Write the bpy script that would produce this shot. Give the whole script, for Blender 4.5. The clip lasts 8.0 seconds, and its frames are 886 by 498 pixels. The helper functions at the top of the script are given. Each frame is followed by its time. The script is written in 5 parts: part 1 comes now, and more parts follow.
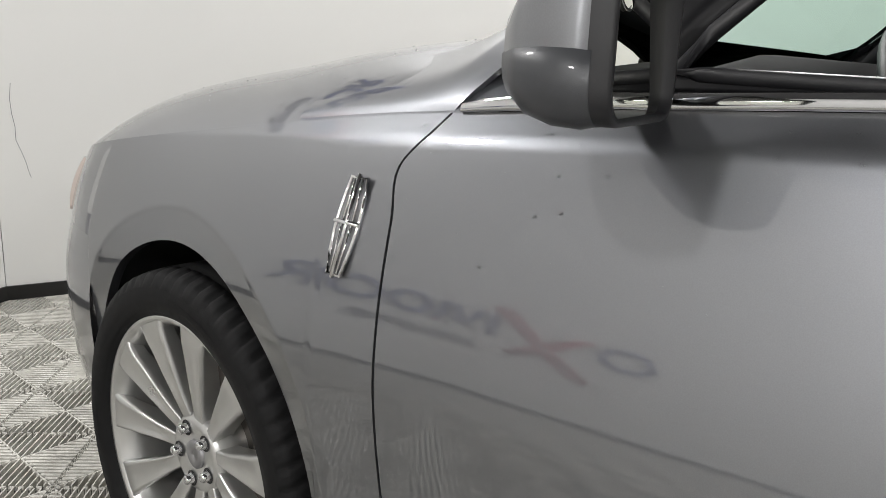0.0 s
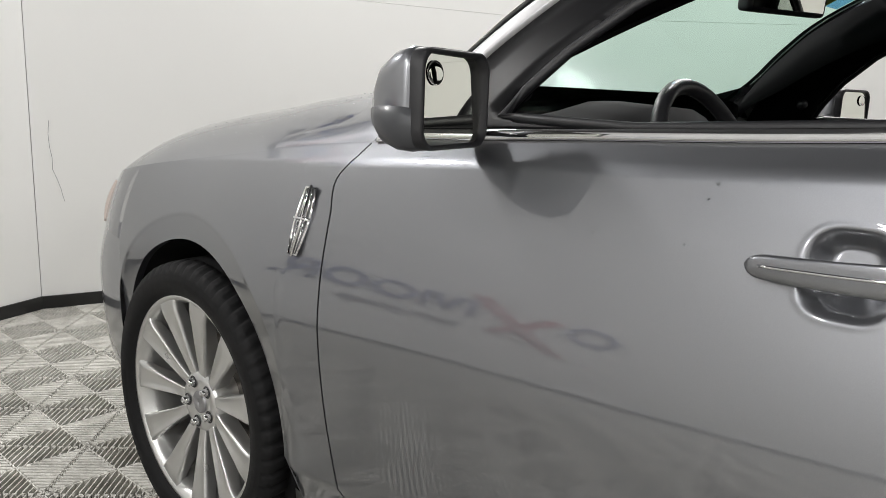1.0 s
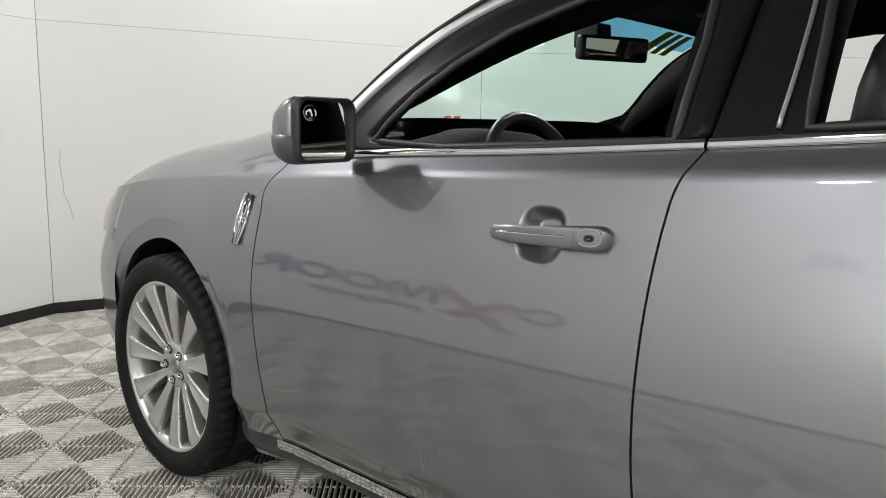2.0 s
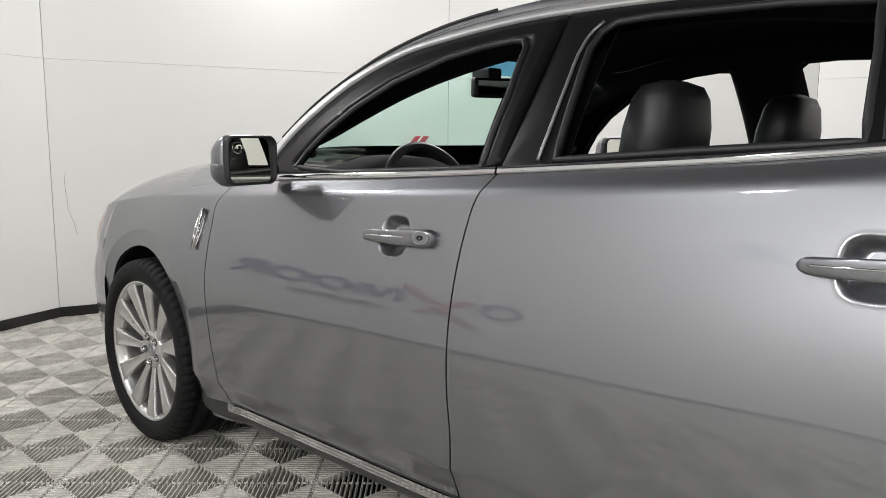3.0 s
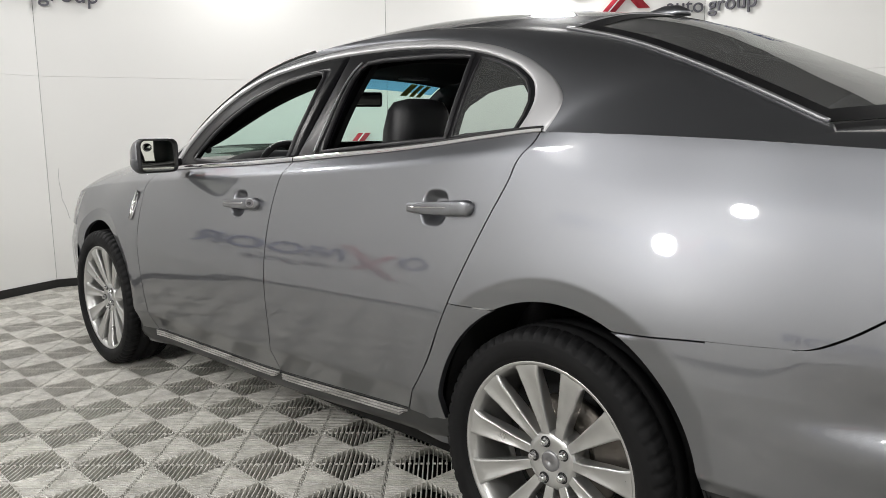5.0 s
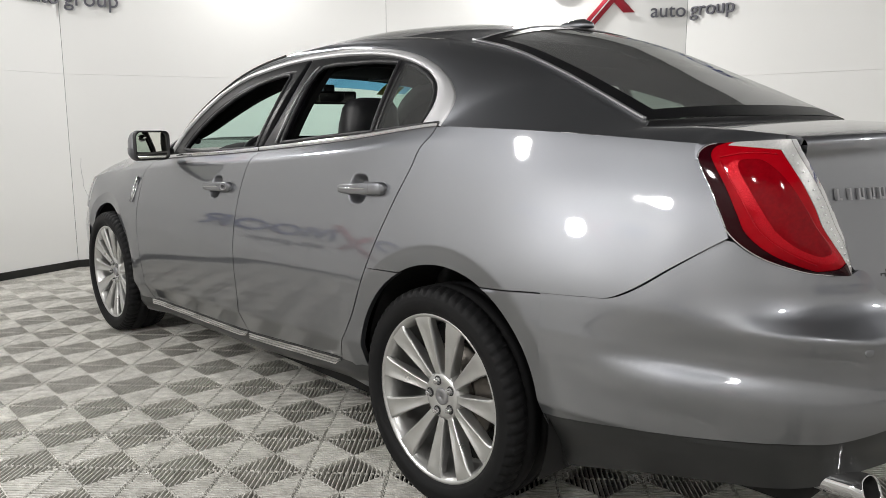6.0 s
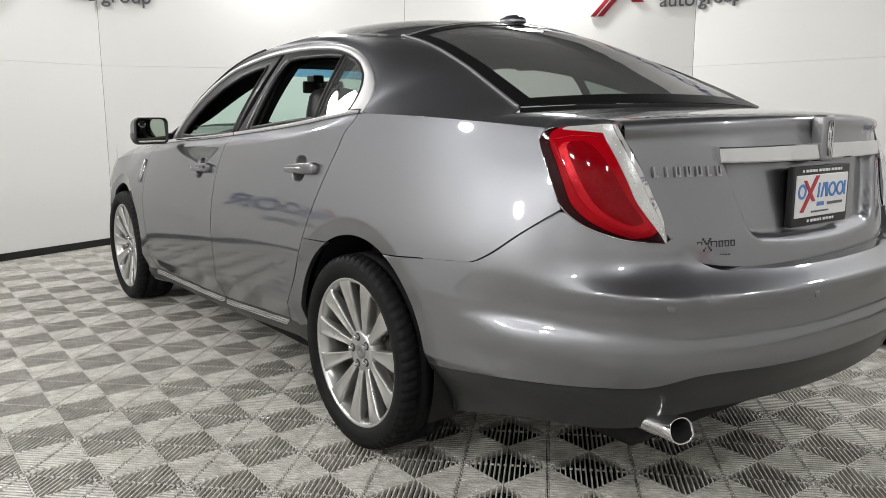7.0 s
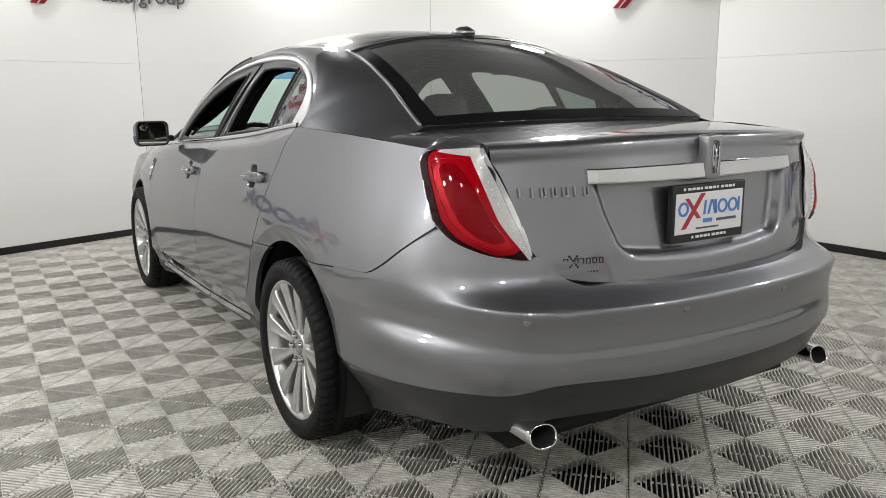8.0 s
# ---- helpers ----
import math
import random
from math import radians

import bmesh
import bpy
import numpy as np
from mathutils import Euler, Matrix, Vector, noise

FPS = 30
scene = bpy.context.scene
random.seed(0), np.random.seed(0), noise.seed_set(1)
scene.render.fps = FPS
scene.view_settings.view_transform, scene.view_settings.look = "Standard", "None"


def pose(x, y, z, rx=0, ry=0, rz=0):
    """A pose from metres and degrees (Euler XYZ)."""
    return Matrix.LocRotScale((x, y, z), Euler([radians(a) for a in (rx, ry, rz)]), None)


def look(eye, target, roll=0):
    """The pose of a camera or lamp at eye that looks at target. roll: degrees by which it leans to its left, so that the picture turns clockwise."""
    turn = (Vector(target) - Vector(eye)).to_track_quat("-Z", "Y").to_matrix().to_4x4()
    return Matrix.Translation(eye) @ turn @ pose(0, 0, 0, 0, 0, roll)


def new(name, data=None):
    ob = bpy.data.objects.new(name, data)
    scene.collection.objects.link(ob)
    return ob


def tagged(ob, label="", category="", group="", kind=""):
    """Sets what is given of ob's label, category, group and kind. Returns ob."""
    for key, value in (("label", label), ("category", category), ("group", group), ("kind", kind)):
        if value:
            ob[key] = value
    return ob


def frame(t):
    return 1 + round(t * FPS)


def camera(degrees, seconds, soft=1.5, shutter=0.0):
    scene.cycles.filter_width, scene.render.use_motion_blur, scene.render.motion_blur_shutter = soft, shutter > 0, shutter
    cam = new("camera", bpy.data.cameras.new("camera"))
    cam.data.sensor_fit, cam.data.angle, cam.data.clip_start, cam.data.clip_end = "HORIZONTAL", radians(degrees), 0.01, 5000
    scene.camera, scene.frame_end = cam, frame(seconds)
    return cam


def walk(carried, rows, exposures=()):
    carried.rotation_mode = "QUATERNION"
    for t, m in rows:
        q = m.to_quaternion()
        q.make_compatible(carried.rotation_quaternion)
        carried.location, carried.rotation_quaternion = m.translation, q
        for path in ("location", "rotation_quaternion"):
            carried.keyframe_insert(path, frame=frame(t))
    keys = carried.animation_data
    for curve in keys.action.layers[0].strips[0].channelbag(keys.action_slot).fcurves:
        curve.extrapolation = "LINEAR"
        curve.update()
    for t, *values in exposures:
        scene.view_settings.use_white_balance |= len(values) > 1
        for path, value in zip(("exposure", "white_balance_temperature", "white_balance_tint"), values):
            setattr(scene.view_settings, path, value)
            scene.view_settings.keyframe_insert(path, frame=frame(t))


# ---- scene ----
cam = camera(59.7, 8.0, soft=0.6)
PATH = [
    (0, (-1.59, 1.679, 1.074), (-0.125, 2.959, 0.61), 2.5),
    (0.5, (-1.701, 1.495, 1.085), (-0.244, 2.793, 0.647), 1.8),
    (1, (-1.822, 1.243, 1.107), (-0.372, 2.564, 0.717), 2.0),
    (1.5, (-1.932, 0.952, 1.115), (-0.487, 2.288, 0.759), 1.6),
    (3, (-2.19, 0.065, 1.178), (-0.769, 1.442, 0.885), 0.5),
    (3.5, (-2.247, -0.254, 1.207), (-0.834, 1.13, 0.908), 0.0),
    (4, (-2.323, -0.583, 1.199), (-0.918, 0.809, 0.9), -0.1),
    (4.5, (-2.363, -0.878, 1.212), (-0.975, 0.528, 0.905), -0.5),
    (5.8, (-2.465, -1.632, 1.192), (-1.122, -0.184, 0.878), -0.2),
    (6, (-2.451, -1.746, 1.194), (-1.132, -0.276, 0.878), -0.1),
    (6.5, (-2.384, -2.044, 1.179), (-1.125, -0.523, 0.855), 0.1),
    (7, (-2.273, -2.312, 1.189), (-1.084, -0.742, 0.844), -0.1),
    (7.5, (-2.129, -2.548, 1.247), (-1.015, -0.929, 0.874), -0.4),
    (8, (-1.907, -2.733, 1.305), (-0.884, -1.059, 0.914), -0.5),
]
walk(cam, [(t, look(eye, target, roll)) for t, eye, target, roll in PATH])

# ---- light ----
world = bpy.data.worlds.new("world")
scene.world = world
world.use_nodes = True
world.node_tree.nodes["Background"].inputs[0].default_value = (0.8, 0.85, 0.9, 1)
world.node_tree.nodes["Background"].inputs[1].default_value = 0.02
scene.view_settings.exposure = 0.0
LAMP = 165.0


# ---- materials ----
def material(name, color, rough=0.5, metal=0.0, coat=0.0, noise_scale=0.0, spread=0.0, bump=0.0, bump_scale=200.0, coat_rough=0.03, rough_spread=0.0):
    m = bpy.data.materials.new(name)
    m.use_nodes = True
    nt = m.node_tree
    b = nt.nodes["Principled BSDF"]
    b.inputs["Base Color"].default_value = (*color, 1)
    b.inputs["Roughness"].default_value = rough
    b.inputs["Metallic"].default_value = metal
    b.inputs["Coat Weight"].default_value = coat
    b.inputs["Coat Roughness"].default_value = coat_rough
    co = nt.nodes.new("ShaderNodeTexCoord")
    if noise_scale:
        n = nt.nodes.new("ShaderNodeTexNoise")
        n.inputs["Scale"].default_value, n.inputs["Detail"].default_value = noise_scale, 6
        nt.links.new(co.outputs["Object"], n.inputs["Vector"])
        mix = nt.nodes.new("ShaderNodeMix")
        mix.data_type = "RGBA"
        mix.inputs[6].default_value = (*[c * (1 - spread) for c in color], 1)
        mix.inputs[7].default_value = (*[min(1, c * (1 + spread)) for c in color], 1)
        nt.links.new(n.outputs["Fac"], mix.inputs[0])
        nt.links.new(mix.outputs[2], b.inputs["Base Color"])
        if rough_spread:
            r = nt.nodes.new("ShaderNodeMapRange")
            r.inputs[3].default_value, r.inputs[4].default_value = rough - rough_spread, rough + rough_spread
            nt.links.new(n.outputs["Fac"], r.inputs[0])
            nt.links.new(r.outputs[0], b.inputs["Roughness"])
    if bump:
        n2 = nt.nodes.new("ShaderNodeTexNoise")
        n2.inputs["Scale"].default_value, n2.inputs["Detail"].default_value = bump_scale, 3
        nt.links.new(co.outputs["Object"], n2.inputs["Vector"])
        bp = nt.nodes.new("ShaderNodeBump")
        bp.inputs["Strength"].default_value, bp.inputs["Distance"].default_value = bump, 0.001
        nt.links.new(n2.outputs["Fac"], bp.inputs["Height"])
        nt.links.new(bp.outputs[0], b.inputs["Normal"])
    return m


def glass_material(name, tint, rough=0.0, power=4.0, gain=0.75, haze=0.0):
    m = bpy.data.materials.new(name)
    m.use_nodes = True
    nt = m.node_tree
    nt.nodes.remove(nt.nodes["Principled BSDF"])
    t = nt.nodes.new("ShaderNodeBsdfTransparent")
    t.inputs[0].default_value = (*tint, 1)
    g = nt.nodes.new("ShaderNodeBsdfGlossy")
    g.inputs["Roughness"].default_value = rough
    f = nt.nodes.new("ShaderNodeLayerWeight")
    f.inputs[0].default_value = 0.5
    p5 = nt.nodes.new("ShaderNodeMath")
    p5.operation = "POWER"
    p5.inputs[1].default_value = power
    ma = nt.nodes.new("ShaderNodeMath")
    ma.operation = "MULTIPLY_ADD"
    ma.inputs[1].default_value, ma.inputs[2].default_value = gain, 0.045
    nt.links.new(f.outputs["Facing"], p5.inputs[0])
    nt.links.new(p5.outputs[0], ma.inputs[0])
    mx = nt.nodes.new("ShaderNodeMixShader")
    nt.links.new(ma.outputs[0], mx.inputs[0])
    nt.links.new(t.outputs[0], mx.inputs[1])
    nt.links.new(g.outputs[0], mx.inputs[2])
    last = mx
    if haze:
        # painted haze: a thin pale diffuse layer that lightens the dark pane
        d = nt.nodes.new("ShaderNodeBsdfDiffuse")
        d.inputs[0].default_value = (0.55, 0.56, 0.55, 1)
        n = nt.nodes.new("ShaderNodeTexNoise")
        n.inputs["Scale"].default_value, n.inputs["Detail"].default_value = 7.0, 5
        r = nt.nodes.new("ShaderNodeMapRange")
        r.inputs[3].default_value, r.inputs[4].default_value = haze * 0.7, haze * 1.3
        nt.links.new(n.outputs["Fac"], r.inputs[0])
        last = nt.nodes.new("ShaderNodeMixShader")
        nt.links.new(r.outputs[0], last.inputs[0])
        nt.links.new(mx.outputs[0], last.inputs[1])
        nt.links.new(d.outputs[0], last.inputs[2])
    nt.links.new(last.outputs[0], nt.nodes["Material Output"].inputs[0])
    return m


def glow_material(name, color, strength):
    m = bpy.data.materials.new(name)
    m.use_nodes = True
    b = m.node_tree.nodes["Principled BSDF"]
    b.inputs["Base Color"].default_value = (*color, 1)
    b.inputs["Emission Color"].default_value = (*color, 1)
    b.inputs["Emission Strength"].default_value = strength
    return m


PAINT = material("grey metallic paint", (0.220, 0.226, 0.243), 0.40, 0.92, 1.0, 900, 0.12, coat_rough=0.035)
PAINT.node_tree.nodes["Principled BSDF"].inputs["Coat IOR"].default_value = 1.85
PAINT.node_tree.nodes["Principled BSDF"].inputs["Specular Tint"].default_value = (0.30, 0.30, 0.30, 1)
PAINT.node_tree.nodes["Principled BSDF"].inputs["Specular IOR Level"].default_value = 0.1
COVER = material("dark grey mirror plastic", (0.045, 0.047, 0.052), 0.40, 0.1, 0.2, 120, 0.15, 0.1, 900, rough_spread=0.05)
PAINT_DARK = material("dark grey lower valance paint", (0.030, 0.031, 0.031), 0.45, 0.2, 0.2, 600, 0.12)
CHROME = material("polished chrome", (0.70, 0.70, 0.71), 0.06, 1.0, noise_scale=40, spread=0.03, rough_spread=0.02)
SATIN = material("satin aluminium trim", (0.34, 0.34, 0.35), 0.38, 0.80, noise_scale=12, spread=0.03, rough_spread=0.03)
SURROUND = material("brushed bright window surround", (0.50, 0.50, 0.51), 0.48, 0.75, noise_scale=12, spread=0.03, rough_spread=0.03)
ALLOY = material("painted alloy wheel", (0.62, 0.62, 0.61), 0.30, 0.85, 0.4, 25, 0.07, rough_spread=0.06)
RUBBER = material("tyre rubber", (0.007, 0.007, 0.0075), 0.66, 0, 0, 60, 0.25, 0.25, 500, rough_spread=0.1)
BLACK = material("black plastic trim", (0.013, 0.013, 0.015), 0.50, 0, 0, 120, 0.2, 0.1, 900, rough_spread=0.06)
GLOSS_BLACK = material("black pillar trim", (0.007, 0.007, 0.008), 0.36, 0, 0.0, 90, 0.15, rough_spread=0.05)
LEATHER = material("black leather", (0.020, 0.020, 0.022), 0.42, 0, 0, 90, 0.25, 0.5, 700, rough_spread=0.08)
LINER = material("black headliner cloth", (0.012, 0.012, 0.013), 0.9, 0, 0, 300, 0.2)
DARK = material("black underbody", (0.008, 0.008, 0.008), 0.8, 0, 0, 40, 0.3)
DISC = material("brake disc steel", (0.16, 0.145, 0.13), 0.45, 1.0, noise_scale=60, spread=0.2, rough_spread=0.1)
WALL = material("white wall panel", (0.84, 0.84, 0.825), 0.62, 0, 0, 1.3, 0.02, 0.05, 60, rough_spread=0.05)
SKIRT = material("black vinyl base strip", (0.012, 0.012, 0.012), 0.35, 0, 0, 30, 0.3, rough_spread=0.08)
CEIL = material("dark grey ceiling", (0.06, 0.06, 0.062), 0.8, 0, 0, 2.0, 0.15)
# near-black colour carries the shade seen down between the floor ribs
SUB = material("near-black sheet under the tiles", (0.012, 0.012, 0.011), 0.9, 0, 0, 6.0, 0.3)
RED = material("red sign plastic", (0.42, 0.02, 0.04), 0.4, 0, 0, 20, 0.06)
BLUE = material("blue sign plastic", (0.02, 0.04, 0.20), 0.4, 0, 0, 20, 0.06)
GREY = material("grey sign plastic", (0.10, 0.10, 0.12), 0.5, 0, 0, 20, 0.06)
WHITE = material("white plastic", (0.80, 0.80, 0.80), 0.4, 0, 0, 30, 0.02)
LAMP_RED = material("red lamp lens", (0.34, 0.001, 0.006), 0.06, 0, 0.0, 35, 0.18)
LAMP_CORE = material("deep red lamp core", (0.20, 0.0005, 0.004), 0.06, 0, 0.0, 120, 0.35)
SHADE = glass_material("blue shade band glass", (0.22, 0.50, 0.80))
LAMP_DARK = material("dark lamp border", (0.022, 0.0012, 0.003), 0.06, 0, 0.0, 35, 0.18)
LAMP_CLEAR = material("clear lamp lens", (0.58, 0.58, 0.57), 0.22, 0.2, 1.0, 200, 0.25, 0.8, 260, coat_rough=0.01)
LAMP_SPARK = material("bright red prism lens", (0.50, 0.003, 0.012), 0.22, 0.3, 0.25, 320, 0.45, 1.0, 380, coat_rough=0.02)
AMBER = material("pale side marker lens", (0.78, 0.68, 0.62), 0.2, 0, 1.0, 60, 0.06)
for m in (LAMP_RED, LAMP_CORE, LAMP_SPARK, LAMP_DARK, RUBBER, GLOSS_BLACK, LINER):
    m.node_tree.nodes["Principled BSDF"].inputs["Specular IOR Level"].default_value = 0.2
GLOSS_BLACK.node_tree.nodes["Principled BSDF"].inputs["Specular IOR Level"].default_value = 0.10
MIRROR = material("mirror glass", (0.86, 0.87, 0.80), 0.01, 1.0, noise_scale=3, spread=0.01)
SCREEN = glass_material("green tinted windscreen glass", (0.66, 0.88, 0.79))
# the last value of both tinted panes is their painted pale haze
TINT = glass_material("grey tinted side glass", (0.60, 0.70, 0.65), haze=0.07)
TINT_BACK = glass_material("dark tinted rear glass", (0.58, 0.65, 0.60), 0.0, 1.8, 0.80, 0.11)
GLOW = glow_material("ceiling lamp diffuser", (1.0, 0.985, 0.965), LAMP)


# ---- mesh helpers ----
def link(name, mesh, mats, parent=None, label="", smooth=True):
    for m in mats if isinstance(mats, (list, tuple)) else [mats]:
        mesh.materials.append(m)
    if smooth:
        for p in mesh.polygons:
            p.use_smooth = True
    ob = new(name, mesh)
    if parent is not None:
        ob.parent = parent
    if label:
        ob["label"] = label
    return ob


def part(name, bm, mat, parent=None, label="", smooth=True):
    bmesh.ops.recalc_face_normals(bm, faces=bm.faces)
    me = bpy.data.meshes.new(name)
    bm.to_mesh(me)
    bm.free()
    return link(name, me, mat, parent, label, smooth)


def root(name, place, label, category, group=""):
    ob = new(name)
    ob.empty_display_size = 0.1
    ob.location = place
    return tagged(ob, label, category, group)


def box(bm, x0, y0, z0, x1, y1, z1, bevel=0.0, m=None):
    r = bmesh.ops.create_cube(bm, size=1.0)
    vs = r["verts"]
    bmesh.ops.scale(bm, vec=(x1 - x0, y1 - y0, z1 - z0), verts=vs)
    bmesh.ops.translate(bm, vec=((x0 + x1) / 2, (y0 + y1) / 2, (z0 + z1) / 2), verts=vs)
    if bevel:
        es = list({e for v in vs for e in v.link_edges})
        out = bmesh.ops.bevel(bm, geom=es, offset=bevel, segments=3, profile=0.6, affect="EDGES")
        vs = list({v for f in out["faces"] for v in f.verts} | {v for v in vs if v.is_valid})
    if m is not None:
        bmesh.ops.transform(bm, matrix=m, verts=[v for v in vs if v.is_valid])
    return [v for v in vs if v.is_valid]


def grid(F, nu, nv, flange=0.014, inward=None, wrap=False):
    """A bmesh patch from F(u, v), its edge folded inward by flange metres."""
    bm = bmesh.new()
    vs = [[bm.verts.new(F(i / nu, j / nv)) for j in range(nv + 1)] for i in range(nu + 1)]
    for i in range(nu):
        for j in range(nv):
            q = [vs[i][j], vs[i + 1][j], vs[i + 1][j + 1], vs[i][j + 1]]
            if (q[0].co - q[1].co).length < 1e-6 and (q[2].co - q[3].co).length < 1e-6:
                continue
            bm.faces.new(q)
    bmesh.ops.remove_doubles(bm, verts=bm.verts, dist=1e-5)
    bmesh.ops.recalc_face_normals(bm, faces=bm.faces)
    if flange:
        c = sum((v.co for v in bm.verts), Vector()) / len(bm.verts)
        edges = [e for e in bm.edges if e.is_boundary]
        for e in edges:
            e.smooth = False
        nrm = {v: v.normal.copy() for e in edges for v in e.verts}
        out = bmesh.ops.extrude_edge_only(bm, edges=edges)
        new_vs = [g for g in out["geom"] if isinstance(g, bmesh.types.BMVert)]
        bm.verts.ensure_lookup_table()
        for v in new_vs:
            src = min((e.other_vert(v) for e in v.link_edges if e.other_vert(v) in nrm), key=lambda o: (o.co - v.co).length)
            n = nrm[src]
            if inward is not None:
                n = n if n.dot(Vector(inward)) > 0 else -n
            v.co -= n * flange
        bmesh.ops.split_edges(bm, edges=[e for e in edges if e.is_valid])
    return bm


def loft(rows, closed=False, caps=False):
    """A skin over rows of points of equal number."""
    bm = bmesh.new()
    vs = [[bm.verts.new(p) for p in r] for r in rows]
    n = len(rows[0])
    for a, b in zip(vs, vs[1:]):
        for k in range(n if closed else n - 1):
            bm.faces.new((a[k], a[(k + 1) % n], b[(k + 1) % n], b[k]))
    if caps and closed:
        bm.faces.new(vs[0])
        bm.faces.new(vs[-1])
    return bm


def tube(points, radius, sides=10, closed=False, flat=1.0):
    """A round bar along points."""
    rows = []
    pts = [Vector(p) for p in points]
    n = len(pts)
    for i, p in enumerate(pts):
        a = pts[(i - 1) % n] if closed or i else p
        b = pts[(i + 1) % n] if closed or i < n - 1 else p
        d = (b - a).normalized()
        up = Vector((0, 0, 1)) if abs(d.z) < 0.9 else Vector((0, 1, 0))
        x = d.cross(up).normalized()
        y = x.cross(d)
        r = radius[i] if isinstance(radius, (list, tuple)) else radius
        rows.append([p + x * r * math.cos(2 * math.pi * k / sides) + y * r * flat * math.sin(2 * math.pi * k / sides) for k in range(sides)])
    if closed:
        rows.append(rows[0])
        bm = loft(rows, True)
        bmesh.ops.remove_doubles(bm, verts=bm.verts, dist=1e-6)
        return bm
    return loft(rows, True, True)


def lathe(profile, n=48, axis="x"):
    """A turned body: profile of (along, radius), about the x axis."""
    rows = []
    for a, r in profile:
        rows.append([(a, r * math.cos(2 * math.pi * k / n), r * math.sin(2 * math.pi * k / n)) for k in range(n)])
    return loft(rows, True)


def sample(pts, n):
    """n + 1 points evenly along a smooth curve through pts."""
    pts = [Vector(p) for p in pts]
    acc = [0.0]
    for a, b in zip(pts, pts[1:]):
        acc.append(acc[-1] + (b - a).length)
    dim = len(pts[0])
    return [Vector([spl(acc[-1] * i / n, acc, [p[k] for p in pts]) for k in range(dim)]) for i in range(n + 1)]


def join(bm, other):
    me = bpy.data.meshes.new("tmp")
    other.to_mesh(me)
    other.free()
    bm.from_mesh(me)
    bpy.data.meshes.remove(me)
    return bm


# ---- the car's shape: y runs from the rear axle to the nose, z up ----
def spl(x, xs, ys):
    """Smooth curve through the points (xs rising), straight beyond the ends."""
    n = len(xs)
    if x <= xs[0]:
        return ys[0]
    if x >= xs[-1]:
        return ys[-1]
    i = max(k for k in range(n - 1) if xs[k] <= x)
    d = [(ys[k + 1] - ys[k]) / (xs[k + 1] - xs[k]) for k in range(n - 1)]
    def slope(k):
        if k == 0:
            return d[0]
        if k == n - 1:
            return d[-1]
        a, b = xs[k] - xs[k - 1], xs[k + 1] - xs[k]
        return (d[k - 1] * b + d[k] * a) / (a + b)
    h = xs[i + 1] - xs[i]
    t = (x - xs[i]) / h
    m0, m1 = slope(i) * h, slope(i + 1) * h
    return (2 * t**3 - 3 * t**2 + 1) * ys[i] + (t**3 - 2 * t**2 + t) * m0 + (-2 * t**3 + 3 * t**2) * ys[i + 1] + (t**3 - t**2) * m1


def ease(a, b, x):
    t = min(1.0, max(0.0, (x - a) / (b - a)))
    return t * t * (3 - 2 * t)


# half width of the car in plan, by y, at its widest height
PLAN_Y = [-1.03, -0.87, -0.65, -0.43, -0.05, 0.2, 0.5, 1.3, 1.8, 2.4, 2.87, 3.15, 3.38, 3.55]
PLAN_W = [0.785, 0.855, 0.900, 0.930, 0.953, 0.960, 0.964, 0.964, 0.963, 0.957, 0.945, 0.922, 0.880, 0.815]
BELT_Y = [-1.1, -0.78, -0.4, -0.1, 0.085, 0.255, 0.433, 0.632, 0.867, 1.21, 1.557, 2.0, 2.35, 2.9, 3.3, 3.6]
BELT_Z = [1.13, 1.15, 1.175, 1.187, 1.190, 1.174, 1.154, 1.134, 1.115, 1.089, 1.065, 1.040, 1.013, 0.946, 0.886, 0.830]


def belt(y):
    return spl(y, BELT_Y, BELT_Z)


def inset(y, z):
    """How far the body side lies inside its widest line."""
    zb = belt(y)
    low = spl(y, [0.3, 0.6, 0.9, 1.22, 1.74, 2.31, 2.6], [0.455, 0.442, 0.427, 0.410, 0.390, 0.368, 0.355])
    e = 0.0
    if z < low:
        e += 0.42 * (low - z) * ease(0, 0.014, low - z)
    if z < 0.62:
        e += 0.25 * (0.62 - z) ** 2 * ease(0.30, 0.60, y) * (1 - ease(2.20, 2.45, y))
    if z > 0.66:
        # gently in to a crease under the belt, then sharply in
        d = spl(y, [2.3, 2.55, 2.75, 3.1], [0.038, 0.029, 0.018, 0.001])
        v = (z - 0.66) / (zb - d - 0.66)
        deep = 0.125 - 1.0 * d
        g = 1.75 * deep / (zb - d - 0.66)
        if v <= 1:
            crisp = deep * v**1.75
        else:
            x = z - zb + d
            crisp = deep + g * x + (1.0 - g) * x * ease(-0.006, 0.010, x)
        w = (z - 0.66) / (zb - 0.66)
        full = spl(w, [0, 0.25, 0.5, 0.75, 0.88, 1.0, 1.2], [0, 0.011, 0.038, 0.076, 0.101, 0.125, 0.175])
        k = ease(-0.05, 0.45, y)
        e += (crisp * k + full * (1 - k)) * (1 - 0.55 * ease(2.85, 3.42, y))
    return e


def flare(y, z):
    """The turned-in lips round the wheel arches."""
    r = min(math.hypot(y - 2.868, z - 0.37), math.hypot(y + 0.03, z - 0.38) - 0.01)
    x = 0.450 - r
    return -0.24 * max(0.0, x) * ease(-0.002, 0.012, x)


def half(y, z):
    return spl(y, PLAN_Y, PLAN_W) - inset(y, z) + flare(y, z)


